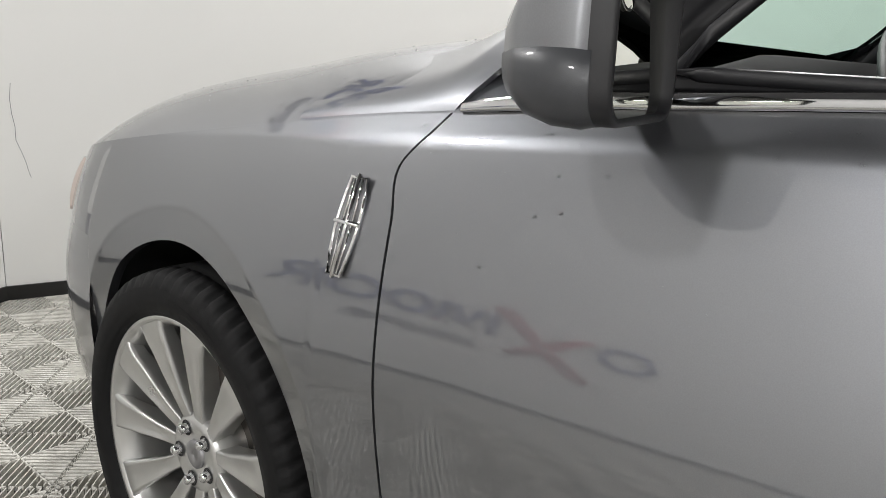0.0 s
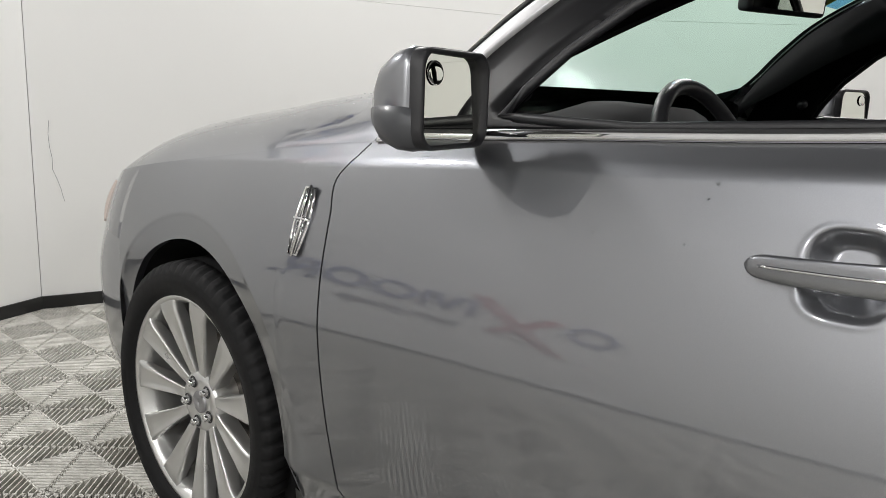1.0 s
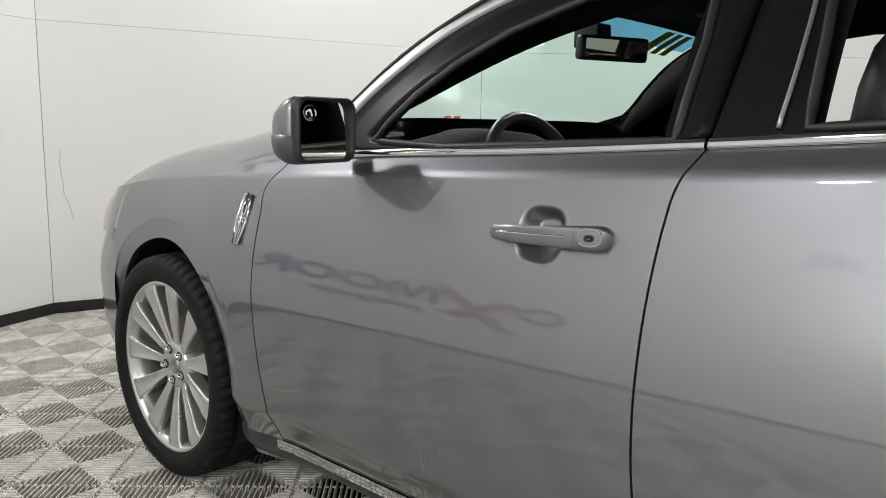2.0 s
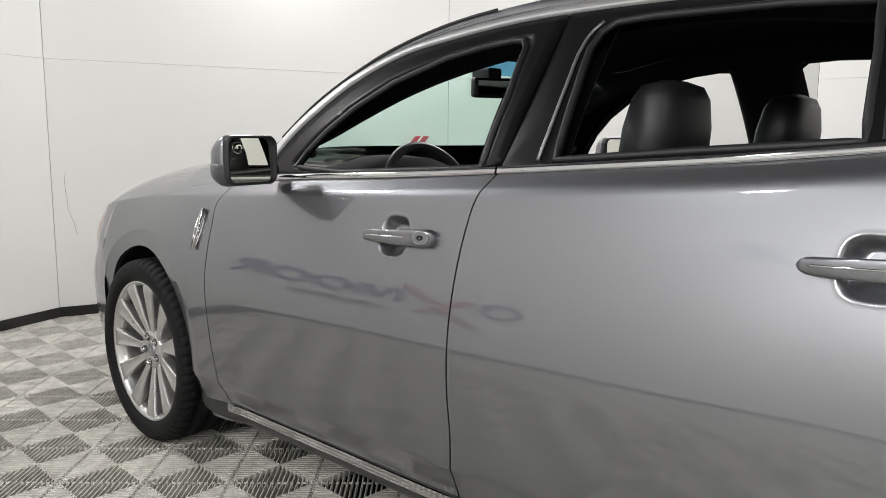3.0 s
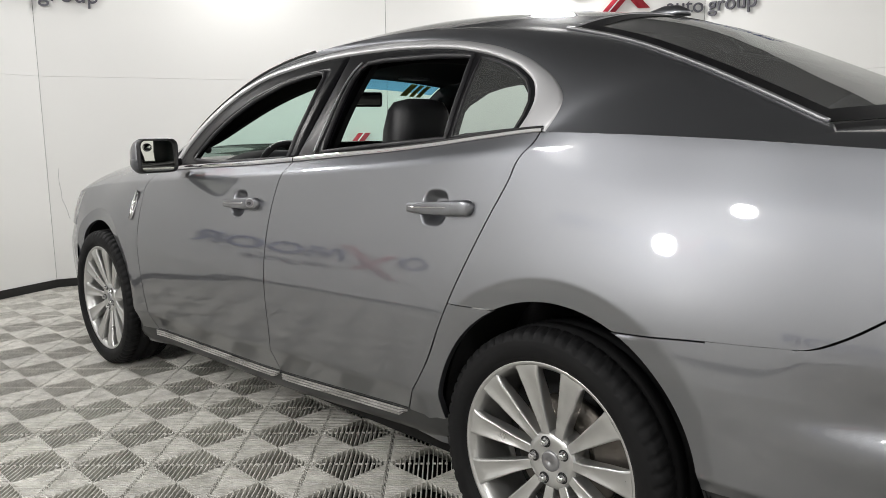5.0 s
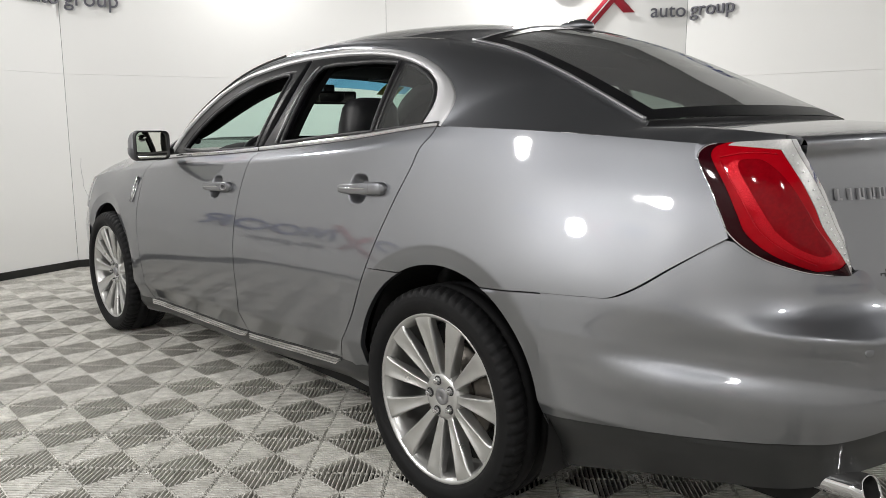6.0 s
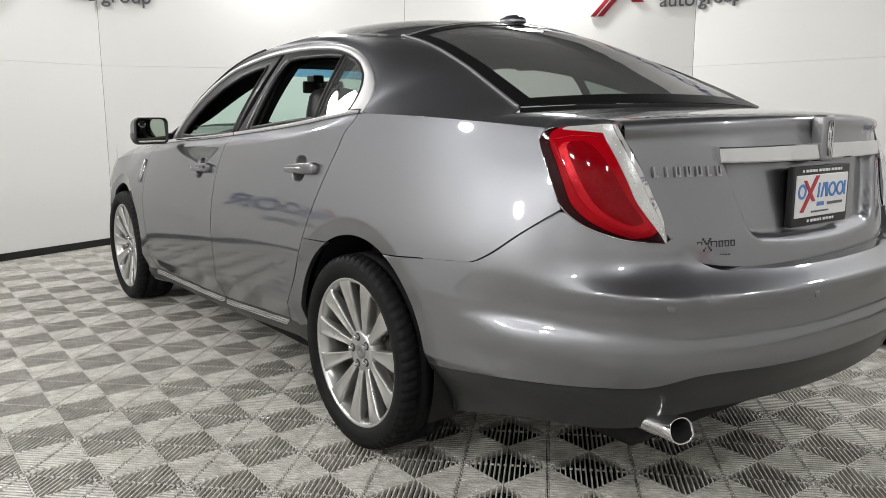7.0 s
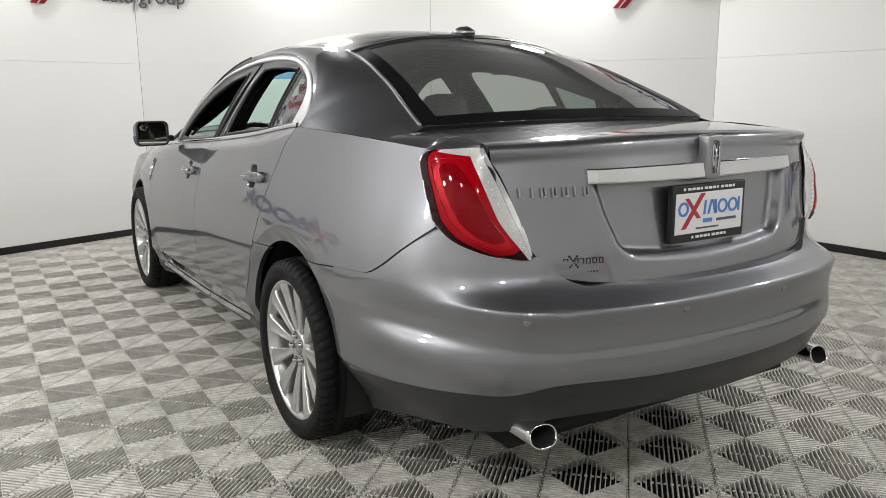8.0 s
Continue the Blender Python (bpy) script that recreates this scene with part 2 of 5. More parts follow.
def glass_half(y, z):
    """Half width of the upper body (pillars, window frames) above the belt."""
    h = max(0.0, z - belt(y))
    b = spl(y, [-0.8, -0.55, 0.0, 0.5, 1.2, 1.8, 2.1, 2.4], [0.755, 0.785, 0.825, 0.835, 0.838, 0.835, 0.815, 0.77])
    return b - 0.48 * h - 0.55 * h * h

# ---- the round booth: ten wall facets, base strip, ceiling ----
MID = (-0.34, 0.45)
RADIUS = 4.75
CORNERS = [91, 56, 21.5, -14.5, -50.5, -86.5, -122.5, -158.5, -194.5, -232.0]
HEIGHT, JOINT = 3.5, 1.62


def corner(k, r=RADIUS):
    a = radians(CORNERS[k % 10])
    return Vector((MID[0] + r * math.cos(a), MID[1] + r * math.sin(a), 0))


for k in range(10):
    a, b = corner(k), corner(k + 1)
    along = (b - a).normalized()
    out = Vector((along.y, -along.x, 0))
    if out.dot(a - Vector((*MID, 0))) < 0:
        out = -out
    wall = tagged(new(f"wall_{k + 1}"), "white smooth wall facet of a round photo booth", "wall", kind="structure")
    for z0, z1 in ((0.0, JOINT - 0.0008), (JOINT + 0.0008, HEIGHT)):
        bm = bmesh.new()
        g = 0.0015
        base = [a + along * g, b - along * g, b - along * g + out * 0.08, a + along * g + out * 0.08]
        lo = [bm.verts.new(p + Vector((0, 0, z0))) for p in base]
        hi = [bm.verts.new(p + Vector((0, 0, z1))) for p in base]
        bm.faces.new(lo), bm.faces.new(hi)
        for i in range(4):
            bm.faces.new((lo[i], lo[(i + 1) % 4], hi[(i + 1) % 4], hi[i]))
        part("panel", bm, WALL, wall, smooth=False)
    bm = bmesh.new()
    p = [a + out * 0.082, b + out * 0.082, b + out * 0.10, a + out * 0.10]
    lo = [bm.verts.new(q) for q in p]
    hi = [bm.verts.new(q + Vector((0, 0, HEIGHT))) for q in p]
    for i in range(4):
        bm.faces.new((lo[i], lo[(i + 1) % 4], hi[(i + 1) % 4], hi[i]))
    part("backing", bm, SKIRT, wall, smooth=False)
    bm = bmesh.new()
    q = [a - out * 0.002, b - out * 0.002, b - out * 0.012, a - out * 0.012]
    lo = [bm.verts.new(v) for v in q]
    hi = [bm.verts.new(v + Vector((0, 0, 0.062))) for v in q]
    bm.faces.new(lo), bm.faces.new(hi)
    for i in range(4):
        bm.faces.new((lo[i], lo[(i + 1) % 4], hi[(i + 1) % 4], hi[i]))
    tagged(part("baseboard", bm, SKIRT, None, smooth=False), "black vinyl base strip along the wall foot", "baseboard", kind="structure")

bm = bmesh.new()
lo = [bm.verts.new(corner(k, RADIUS + 0.1) + Vector((0, 0, HEIGHT))) for k in range(10)]
hi = [bm.verts.new(corner(k, RADIUS + 0.1) + Vector((0, 0, HEIGHT + 0.1))) for k in range(10)]
bm.faces.new(lo), bm.faces.new(hi)
for k in range(10):
    bm.faces.new((lo[k], lo[(k + 1) % 10], hi[(k + 1) % 10], hi[k]))
tagged(part("ceiling", bm, CEIL, smooth=False), "dark grey ceiling of the photo booth", "ceiling", kind="structure")


def light_panel(angle, z=2.86, r=4.25, w=0.38, h=0.38, tip=35):
    """A round lamp set out of view near the wall top, tipped down towards the middle of the booth."""
    a = radians(angle)
    ob = root("light_panel", (MID[0] + r * math.cos(a), MID[1] + r * math.sin(a), z), "white round lamp placed out of view under the ceiling", "lamp", "light panels")
    ob.rotation_euler = Euler((radians(90 + tip), 0, a - radians(90)), "XYZ")
    bm = bmesh.new()
    box(bm, -w / 2 - 0.02, -h / 2 - 0.02, -0.05, w / 2 + 0.02, h / 2 + 0.02, -0.004, 0.006)
    part("housing", bm, GREY, ob)
    bm = bmesh.new()
    bm.faces.new([bm.verts.new((x, y, 0.0)) for x, y in rounded(0, 0, w, h, min(w, h) * 0.45)])
    me = bpy.data.meshes.new("diffuser")
    bm.to_mesh(me)
    bm.free()
    link("diffuser", me, GLOW, ob, smooth=False)
    up = ob.rotation_euler.to_matrix().inverted() @ Vector((0, 0, HEIGHT - z))
    part("hanger", tube([Vector((0, 0.1, -0.04)), Vector((0, 0.1, -0.04)) + up * 1.0], 0.012, 8), GREY, ob)
    return ob


def rounded(cx, cz, w, h, r, n=6):
    """Corner points of a rounded rectangle."""
    out = []
    for qx, qz, a0 in ((1, 1, 0), (-1, 1, 90), (-1, -1, 180), (1, -1, 270)):
        for k in range(n + 1):
            a = radians(a0 + 90 * k / n)
            out.append((cx + qx * (w / 2 - r) + r * math.cos(a), cz + qz * (h / 2 - r) + r * math.sin(a)))
    return out


# 182 follows a paint highlight; the rest are unseen, 243 added to brighten the lid
for angle, z, size in ((182, 3.15, 0.27), (207, 3.15, 0.25), (106, 3.10, 0.30), (72, 3.10, 0.34), (38, 3.10, 0.42), (298, 3.10, 0.23), (332, 3.10, 0.24), (243, 3.15, 0.24)):
    light_panel(angle, z, 4.25, size, size, 40)
light_panel(170.5, 2.25, 4.25, 0.26, 0.34, 40)
# added lamp without a known source, brightens the front doors
light_panel(152, 3.42, 3.9, 0.25, 0.25, 50)


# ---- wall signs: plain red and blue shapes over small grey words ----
def word(text, size, mat, name, parent, m, depth=0.006):
    cu = bpy.data.curves.new(name, "FONT")
    cu.body, cu.size, cu.extrude, cu.align_x = text, size, depth, "LEFT"
    tmp = new(name, cu)
    me = bpy.data.meshes.new_from_object(tmp)
    bpy.data.objects.remove(tmp)
    ob = link(name, me, mat, parent, smooth=False)
    ob.matrix_basis = m
    return ob


def bar(p, q, width, depth, skew=0.0):
    """A flat stroke from p to q in the plane x, z, proud by depth towards -y."""
    p, q = Vector((p[0], 0, p[1])), Vector((q[0], 0, q[1]))
    n = Vector((width / 2, 0, 0)) if skew else (q - p).normalized().cross(Vector((0, 1, 0))) * width / 2
    bm = bmesh.new()
    c = [p - n, p + n, q + n, q - n]
    a = [bm.verts.new(v) for v in c]
    b = [bm.verts.new(v + Vector((0, -depth, 0))) for v in c]
    bm.faces.new(a), bm.faces.new(b)
    for i in range(4):
        bm.faces.new((a[i], a[(i + 1) % 4], b[(i + 1) % 4], b[i]))
    return bm


def ring(x, z, rx, rz, width, depth, n=36):
    bm = bmesh.new()
    rows = []
    for k in range(n):
        t = 2 * math.pi * k / n
        c, s = math.cos(t), math.sin(t)
        rows.append([(x + (rx - width) * c, 0, z + (rz - width) * s), (x + (rx - width) * c, -depth, z + (rz - width) * s), (x + rx * c, -depth, z + rz * s), (x + rx * c, 0, z + rz * s)])
    rows.append(rows[0])
    bm.free()
    return loft(rows)


def wall_sign(place, direction, z, shift, lean_l, lean_r):
    """direction: along the wall to the reader's right. Raised letters fixed to the two facets that meet at place."""
    d = Vector(direction).normalized()
    ob = root("wall_sign", (place.x, place.y, z), "wall sign of blue and red shapes over small grey lettering", "sign", "wall signs")
    ob.rotation_euler = (0, 0, math.atan2(d.y, d.x))
    dp = 0.018
    # blue ring, red cross, blue blocks and rings, 1.75 m across
    part("blue_ring", ring(-0.98, 0.40, 0.15, 0.13, 0.05, dp), BLUE, ob)
    part("red_stroke", bar((-0.80, 0.02), (-0.28, 0.62), 0.115, dp + 0.004, 1), RED, ob)
    part("red_stroke", bar((-0.76, 0.50), (-0.42, 0.14), 0.10, dp, 1), RED, ob)
    part("white_line", bar((-0.805, 0.015), (-0.285, 0.625), 0.014, dp + 0.008, 1), WHITE, ob)
    for x0, x1, x2, x3 in ((-0.28, -0.26, -0.20, -0.12), (0.04, 0.02, -0.04, -0.12)):
        part("blue_stroke", bar((x0, 0.28), (x1, 0.52), 0.05, dp, 1), BLUE, ob)
        part("blue_stroke", bar((x2, 0.52), (x3, 0.30), 0.05, dp - 0.002, 1), BLUE, ob)
    part("blue_ring", ring(0.24, 0.40, 0.15, 0.125, 0.05, dp), BLUE, ob)
    part("blue_ring", ring(0.57, 0.40, 0.15, 0.125, 0.05, dp), BLUE, ob)
    part("blue_stroke", bar((0.78, 0.275), (0.78, 0.525), 0.05, dp, 1), BLUE, ob)
    part("blue_ring", ring(0.86, 0.455, 0.10, 0.07, 0.045, dp), BLUE, ob)
    part("blue_stroke", bar((0.86, 0.39), (0.97, 0.275), 0.055, dp - 0.002, 1), BLUE, ob)
    word("auto group", 0.176, GREY, "lettering", ob, pose(-0.23, -0.012, 0.09, 90, 0, 0), 0.010)
    for child in ob.children:
        me = child.data
        me.transform(child.matrix_basis)
        child.matrix_basis = Matrix.Identity(4)
        for v in me.vertices:
            x, y = v.co.x + shift, v.co.y - 0.006
            a = lean_r if x > 0 else -lean_l
            v.co.x, v.co.y = x * math.cos(a) + y * math.sin(a), -x * math.sin(a) + y * math.cos(a)
        me.update()
    return ob


for k in range(10):
    a, b = corner(k, RADIUS), corner(k + 1, RADIUS)
    prev = corner(k - 1, RADIUS)
    d = (b - prev).normalized()
    wall_sign(a, d, 0.545 if k % 2 else 2.08, 0.04 if k % 2 else -0.10, d.angle(a - prev), d.angle(b - a))

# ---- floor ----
# sheet below the ribs, coloured near black to darken their gaps
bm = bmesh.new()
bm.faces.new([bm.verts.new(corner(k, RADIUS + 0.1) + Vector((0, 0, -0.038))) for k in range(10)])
FLOOR = tagged(part("floor", bm, SUB, smooth=False), "floor of ribbed interlocking grey plastic tiles over a near-black sheet", "floor", kind="structure")

# hairline crack in the front wall facet
bm = bmesh.new()
path = [(-0.345, 0.925), (-0.352, 0.86), (-0.349, 0.80), (-0.341, 0.745), (-0.342, 0.69), (-0.325, 0.64), (-0.312, 0.595), (-0.306, 0.56), (-0.298, 0.53)]
a, b = corner(0), corner(1)
for (x0, z0), (x1, z1) in zip(path, path[1:]):
    ends = [a + (b - a) * ((x - a.x) / (b.x - a.x)) + Vector((0, -0.0012, z)) for x, z in ((x0, z0), (x1, z1))]
    join_vs = [bm.verts.new(p + Vector((d, 0, 0))) for p, d in ((ends[0], -0.0009), (ends[0], 0.0009), (ends[1], 0.0009), (ends[1], -0.0009))]
    bm.faces.new(join_vs)
part("crack", bm, GREY, bpy.data.objects["wall_1"], "thin grey hairline crack", smooth=False)

CAR = root("car", (0, 0, 0), "dark grey metallic four-door saloon car with its front windows open", "car")
DOOR_F = ([0.27, 0.33, 0.42, 0.51, 0.62, 0.75, 0.88, 0.950, 0.985, 1.015, 1.04], [2.285, 2.285, 2.300, 2.318, 2.335, 2.346, 2.362, 2.376, 2.350, 2.335, 2.322])
DOOR_M = ([0.28, 0.31, 0.365, 0.49, 0.60, 0.75, 0.90, 0.97, 1.03, 1.075, 1.10], [1.258, 1.252, 1.241, 1.230, 1.238, 1.241, 1.240, 1.237, 1.230, 1.212, 1.202])
DOOR_R = ([0.30, 0.354, 0.525, 0.641, 0.728, 0.85, 0.974, 1.066, 1.128, 1.166, 1.194], [0.560, 0.521, 0.400, 0.345, 0.305, 0.247, 0.190, 0.149, 0.129, 0.096, 0.085])
SILL = ([0.3, 0.5, 0.78, 1.25, 1.78, 2.3, 2.5], [0.375, 0.362, 0.344, 0.312, 0.300, 0.288, 0.285])
GAP = 0.0023


def domain(front, rear, bottom, top):
    """(u, v) to (y, z) between a front and a rear edge y(z), a bottom and a top edge z(y)."""
    def place(u, v):
        y, z = (front(0.7) + rear(0.7)) / 2, 0.7
        for _ in range(9):
            y = front(z) + (rear(z) - front(z)) * u
            z = bottom(y) + (top(y) - bottom(y)) * v
        return y, z
    return place


def both(name, make, mat, label=""):
    """The part on the driver's side and its mirror twin. make(s) gives a bmesh for x = s * half width."""
    return [part(name, make(s), mat, CAR, label) for s in (-1, 1)]


def cup(y, z, yc, zc):
    r = ((abs(y - yc) / 0.053) ** 3.0 + (abs(z - zc + 0.004) / 0.052) ** 3.0) ** (1 / 3.0)
    return 0.032 * (1 - ease(0.42, 1.0, r)) - 0.0008 * (ease(0.9, 1.0, r) - ease(1.0, 1.12, r))


HANDLES = [(1.470, 0.933), (0.395, 0.987)]


def side_skin(y, z):
    w = half(y, z)
    for yc, zc in HANDLES:
        if abs(y - yc) < 0.08 and abs(z - zc) < 0.08:
            w -= cup(y, z, yc, zc)
    return w


def dense(c, n, width=0.10, extra=5.0):
    """n + 1 stations from 0 to 1, closer together round c."""
    fine = [i / 400 for i in range(401)]
    acc = [0.0]
    for a in fine[1:]:
        acc.append(acc[-1] + 1 + extra * math.exp(-(((a - c) / width) ** 4)))
    return [float(q) for q in np.interp([acc[-1] * i / n for i in range(n + 1)], acc, fine)]


def side_panel(dom, nu, nv, s, skin=side_skin, spot=None):
    us, vs = [i / nu for i in range(nu + 1)], [i / nv for i in range(nv + 1)]
    if spot:
        grid_uv = [(i / 60, j / 60) for i in range(61) for j in range(61)]
        uc, vc = min(grid_uv, key=lambda q: math.dist(dom(*q), spot))
        us, vs = dense(uc, nu), dense(vc, nv)

    def F(u, v):
        y, z = dom(us[round(u * nu)], vs[round(v * nv)])
        return (s * skin(y, z), y, z)
    return grid(F, nu, nv, 0.014, (s, 0, 0))


door_1 = domain(lambda z: spl(z, *DOOR_F) - GAP, lambda z: spl(z, *DOOR_M) + GAP, lambda y: spl(y, *SILL) + 0.003, lambda y: belt(y))
door_2 = domain(lambda z: spl(z, *DOOR_M) - GAP, lambda z: spl(z, *DOOR_R) + GAP, lambda y: spl(y, *SILL) + 0.003, lambda y: belt(y))
FRONT_DOOR = both("front_door", lambda s: side_panel(door_1, 110, 110, s, spot=HANDLES[0]), PAINT)
REAR_DOOR = both("rear_door", lambda s: side_panel(door_2, 110, 110, s, spot=HANDLES[1]), PAINT)


# front wing, with the arch cut into its lower edge
def wing_low(y):
    d = y - 2.868
    if d < -0.388:
        return 0.20
    if d < 0.385:
        return 0.37 + math.sqrt(max(0.0, 0.385**2 - min(abs(d), 0.385) ** 2))
    return 0.70


def wing(s):
    rows = []
    y0 = 2.338
    ys = [y0 + (2.480 - y0) * i / 8 for i in range(9)]
    ys += [2.868 - 0.385 * math.cos(math.pi * i / 48) for i in range(0, 48)] + [3.253 + 0.297 * i / 10 for i in range(11)]
    for y in ys:
        row = []
        lo, hi = wing_low(y), belt(y)
        for j in range(71):
            z = lo + (hi - lo) * j / 70
            yy = y
            if y < 2.62:
                e = spl(z, *DOOR_F) + GAP
                yy = e + (y - y0) * (2.62 - e) / (2.62 - y0)
            row.append((s * half(yy, z), yy, z))
        rows.append(row)
    return rows


def edge_fold(bm, depth, s):
    bmesh.ops.recalc_face_normals(bm, faces=bm.faces)
    edges = [e for e in bm.edges if e.is_boundary]
    for e in edges:
        e.smooth = False
    out = bmesh.ops.extrude_edge_only(bm, edges=edges)
    for v in out["geom"]:
        if isinstance(v, bmesh.types.BMVert):
            v.co.x -= s * depth
    bmesh.ops.split_edges(bm, edges=[e for e in edges if e.is_valid])
    return bm


both("front_wing", lambda s: edge_fold(loft(wing(s)), 0.02, s), PAINT)


# rear quarter, from the rear door to the lamp
def seam_z(y):
    """The joint between rear quarter and bumper."""
    return spl(y, [-0.90, -0.88, -0.77, -0.68, -0.63, -0.55, -0.40, -0.22, 0.16, 0.31], [0.950, 0.936, 0.860, 0.797, 0.772, 0.763, 0.753, 0.737, 0.730, 0.728])


def quarter_low(y):
    d = y + 0.03
    if abs(d) < 0.395:
        arch = 0.38 + math.sqrt(0.395**2 - d * d)
    else:
        arch = 0.0
    return max(arch, seam_z(y)) + 0.0012


LAMP_EDGE = ([0.93, 0.97, 1.02, 1.08, 1.12, 1.145], [-0.888, -0.872, -0.842, -0.802, -0.784, -0.776])
quarter = domain(lambda z: spl(z, *DOOR_R) - GAP, lambda z: spl(z, *LAMP_EDGE) + 0.002, quarter_low, lambda y: belt(y))
both("rear_quarter", lambda s: side_panel(quarter, 130, 80, s), PAINT)


# lower corner piece between rear door and rear arch
def corner_piece(s):
    rows = []
    for j in range(25):
        z = 0.272 + (0.7272 - 0.272) * j / 24
        y1 = spl(z, *DOOR_R) - GAP if z > 0.35 else spl(0.35, *DOOR_R) - GAP + (0.35 - z) * 0.1
        y0 = -0.03 + math.sqrt(max(0.0, 0.395**2 - (z - 0.38) ** 2)) if z > 0.38 else 0.365
        rows.append([(s * half(y0 + (y1 - y0) * i / 10, z), y0 + (y1 - y0) * i / 10, z) for i in range(11)])
    return edge_fold(loft(rows), 0.02, s)


both("lower_corner_panel", corner_piece, PAINT)


# sill below the doors, with a bright strip on it
def rocker(s):
    rows = []
    for i in range(41):
        y = 0.34 + (2.47 - 0.34) * i / 40
        zt = spl(y, *SILL)
        w = half(y, zt)
        rows.append([(s * (w - 0.002), y, zt - 0.001), (s * (w - 0.004), y, zt - 0.034), (s * (w - 0.016), y, zt - 0.060), (s * (w - 0.045), y, zt - 0.085), (s * (w - 0.12), y, zt - 0.095), (s * (w - 0.20), y, zt - 0.02)])
    return loft(rows)


both("sill", rocker, PAINT_DARK, "dark grey sill under the doors")


def strip(s, y0, y1):
    rows = []
    for i in range(31):
        y = y0 + (y1 - y0) * i / 30
        zt = spl(y, *SILL) - 0.004
        w = half(y, zt)
        prof = [(0.0, 0.0), (0.006, -0.002), (0.006, -0.008), (0.003, -0.010), (0.006, -0.012), (0.006, -0.018), (0.003, -0.020), (0.006, -0.022), (0.005, -0.028), (0.0, -0.030)]
        fade = ease(y0, y0 + 0.05, y)
        rows.append([(s * (w + dx), y, zt + dz * (0.2 + 0.8 * fade)) for dx, dz in prof])
    return loft(rows)


for y0, y1 in ((0.52, 1.245), (1.255, 2.30)):
    for s in (-1, 1):
        part("sill_strip", strip(s, y0, y1), CHROME, CAR, "ribbed chrome sill strip", smooth=False)


# dark seals behind the door gaps
def seal(s, edge, z0, z1):
    return loft([[(s * (half(spl(z, *edge) + d, z) - 0.012), spl(z, *edge) + d, z) for d in (-0.02, 0.02)] for z in [z0 + (z1 - z0) * i / 30 for i in range(31)]])


for edge, z0, z1 in ((DOOR_F, 0.28, 1.04), (DOOR_M, 0.28, 1.10), (DOOR_R, 0.35, 1.19)):
    for s in (-1, 1):
        part("door_seal", seal(s, edge, z0, z1), BLACK, CAR)

# ---- upper body ----
RAIL = [(2.316, 1.040), (2.22, 1.165), (2.115, 1.262), (2.0, 1.345), (1.835, 1.418), (1.63, 1.466), (1.38, 1.494), (1.03, 1.505), (0.75, 1.492), (0.502, 1.463), (0.318, 1.422), (0.173, 1.368), (0.087, 1.316), (0.053, 1.276), (0.056, 1.232), (0.075, 1.192), (-0.10, 1.187), (-0.35, 1.178), (-0.62, 1.163)]
TOP = [(0.715, 2.38, 1.068), (0.702, 2.232, 1.173), (0.662, 2.124, 1.269), (0.617, 2.008, 1.351), (0.582, 1.842, 1.428), (0.555, 1.63, 1.486), (0.54, 1.38, 1.518), (0.53, 1.05, 1.538), (0.53, 0.80, 1.537), (0.535, 0.50, 1.520), (0.55, 0.25, 1.488), (0.56, 0.08, 1.452), (0.575, -0.04, 1.418), (0.59, -0.14, 1.383), (0.60, -0.22, 1.352), (0.61, -0.28, 1.328), (0.633, -0.40, 1.277), (0.648, -0.50, 1.232), (0.656, -0.56, 1.205)]
INNER = [(2.16, 1.058), (2.130, 1.125), (2.047, 1.218), (1.92, 1.325), (1.79, 1.396), (1.56, 1.446), (1.31, 1.472), (1.15, 1.474), (0.854, 1.469), (0.527, 1.440), (0.366, 1.408), (0.234, 1.363), (0.163, 1.313), (0.145, 1.272), (0.150, 1.235), (0.168, 1.195)]
# the bright strip is narrow along the pillar and roof and widens into the rear hook
SLIM = [0.35, 0.35, 0.40, 0.45, 0.55, 0.75, 0.80, 0.80, 0.80, 0.85, 0.95, 1, 1, 1, 1, 1]
INNER = [(a[0] + (b[0] - a[0]) * k, a[1] + (b[1] - a[1]) * k) for a, b, k in zip(RAIL, INNER, SLIM)]


def key(pts, t):
    """A smooth point at t from 0 to len - 1."""
    xs = list(range(len(pts)))
    return [spl(t, xs, [p[k] for p in pts]) for k in range(len(pts[0]))]


def rail_point(t, s):
    y, z = key(RAIL[:16], t) if t <= 15 else key(RAIL[15:], t - 15)
    w = glass_half(y, z) if t < 15 else glass_half(y, max(z, belt(y)))
    return Vector((s * w, y, z))


def top_point(t, s):
    x, y, z = key(TOP, t)
    return Vector((s * x, y, z))


def shell(s):
    rows = []
    for i in range(109):
        t = 18 * i / 108
        a, b = rail_point(t, s), top_point(t, s)
        d = (b - a).length
        row = []
        for j in range(15):
            v = j / 14
            p = a.lerp(b, v)
            bulge = d * spl(t, [0, 6, 11, 14, 18], [0.07, 0.08, 0.12, 0.07, 0.02]) * 4 * v * (1 - v)
            n = Vector((s * 0.75, 0, 0.66))
            row.append(p + n * bulge)
        rows.append(row)
    for _ in range(14):
        rows = [rows[0]] + [[p if j in (0, 14) else p.lerp((a[j] + b[j]) / 2, 0.5 * min(1, j / 3)) for j, p in enumerate(r)] for a, r, b in zip(rows, rows[1:], rows[2:])] + [rows[-1]]
    return edge_fold(loft(rows), 0.012, s)


both("roof_side", shell, PAINT)


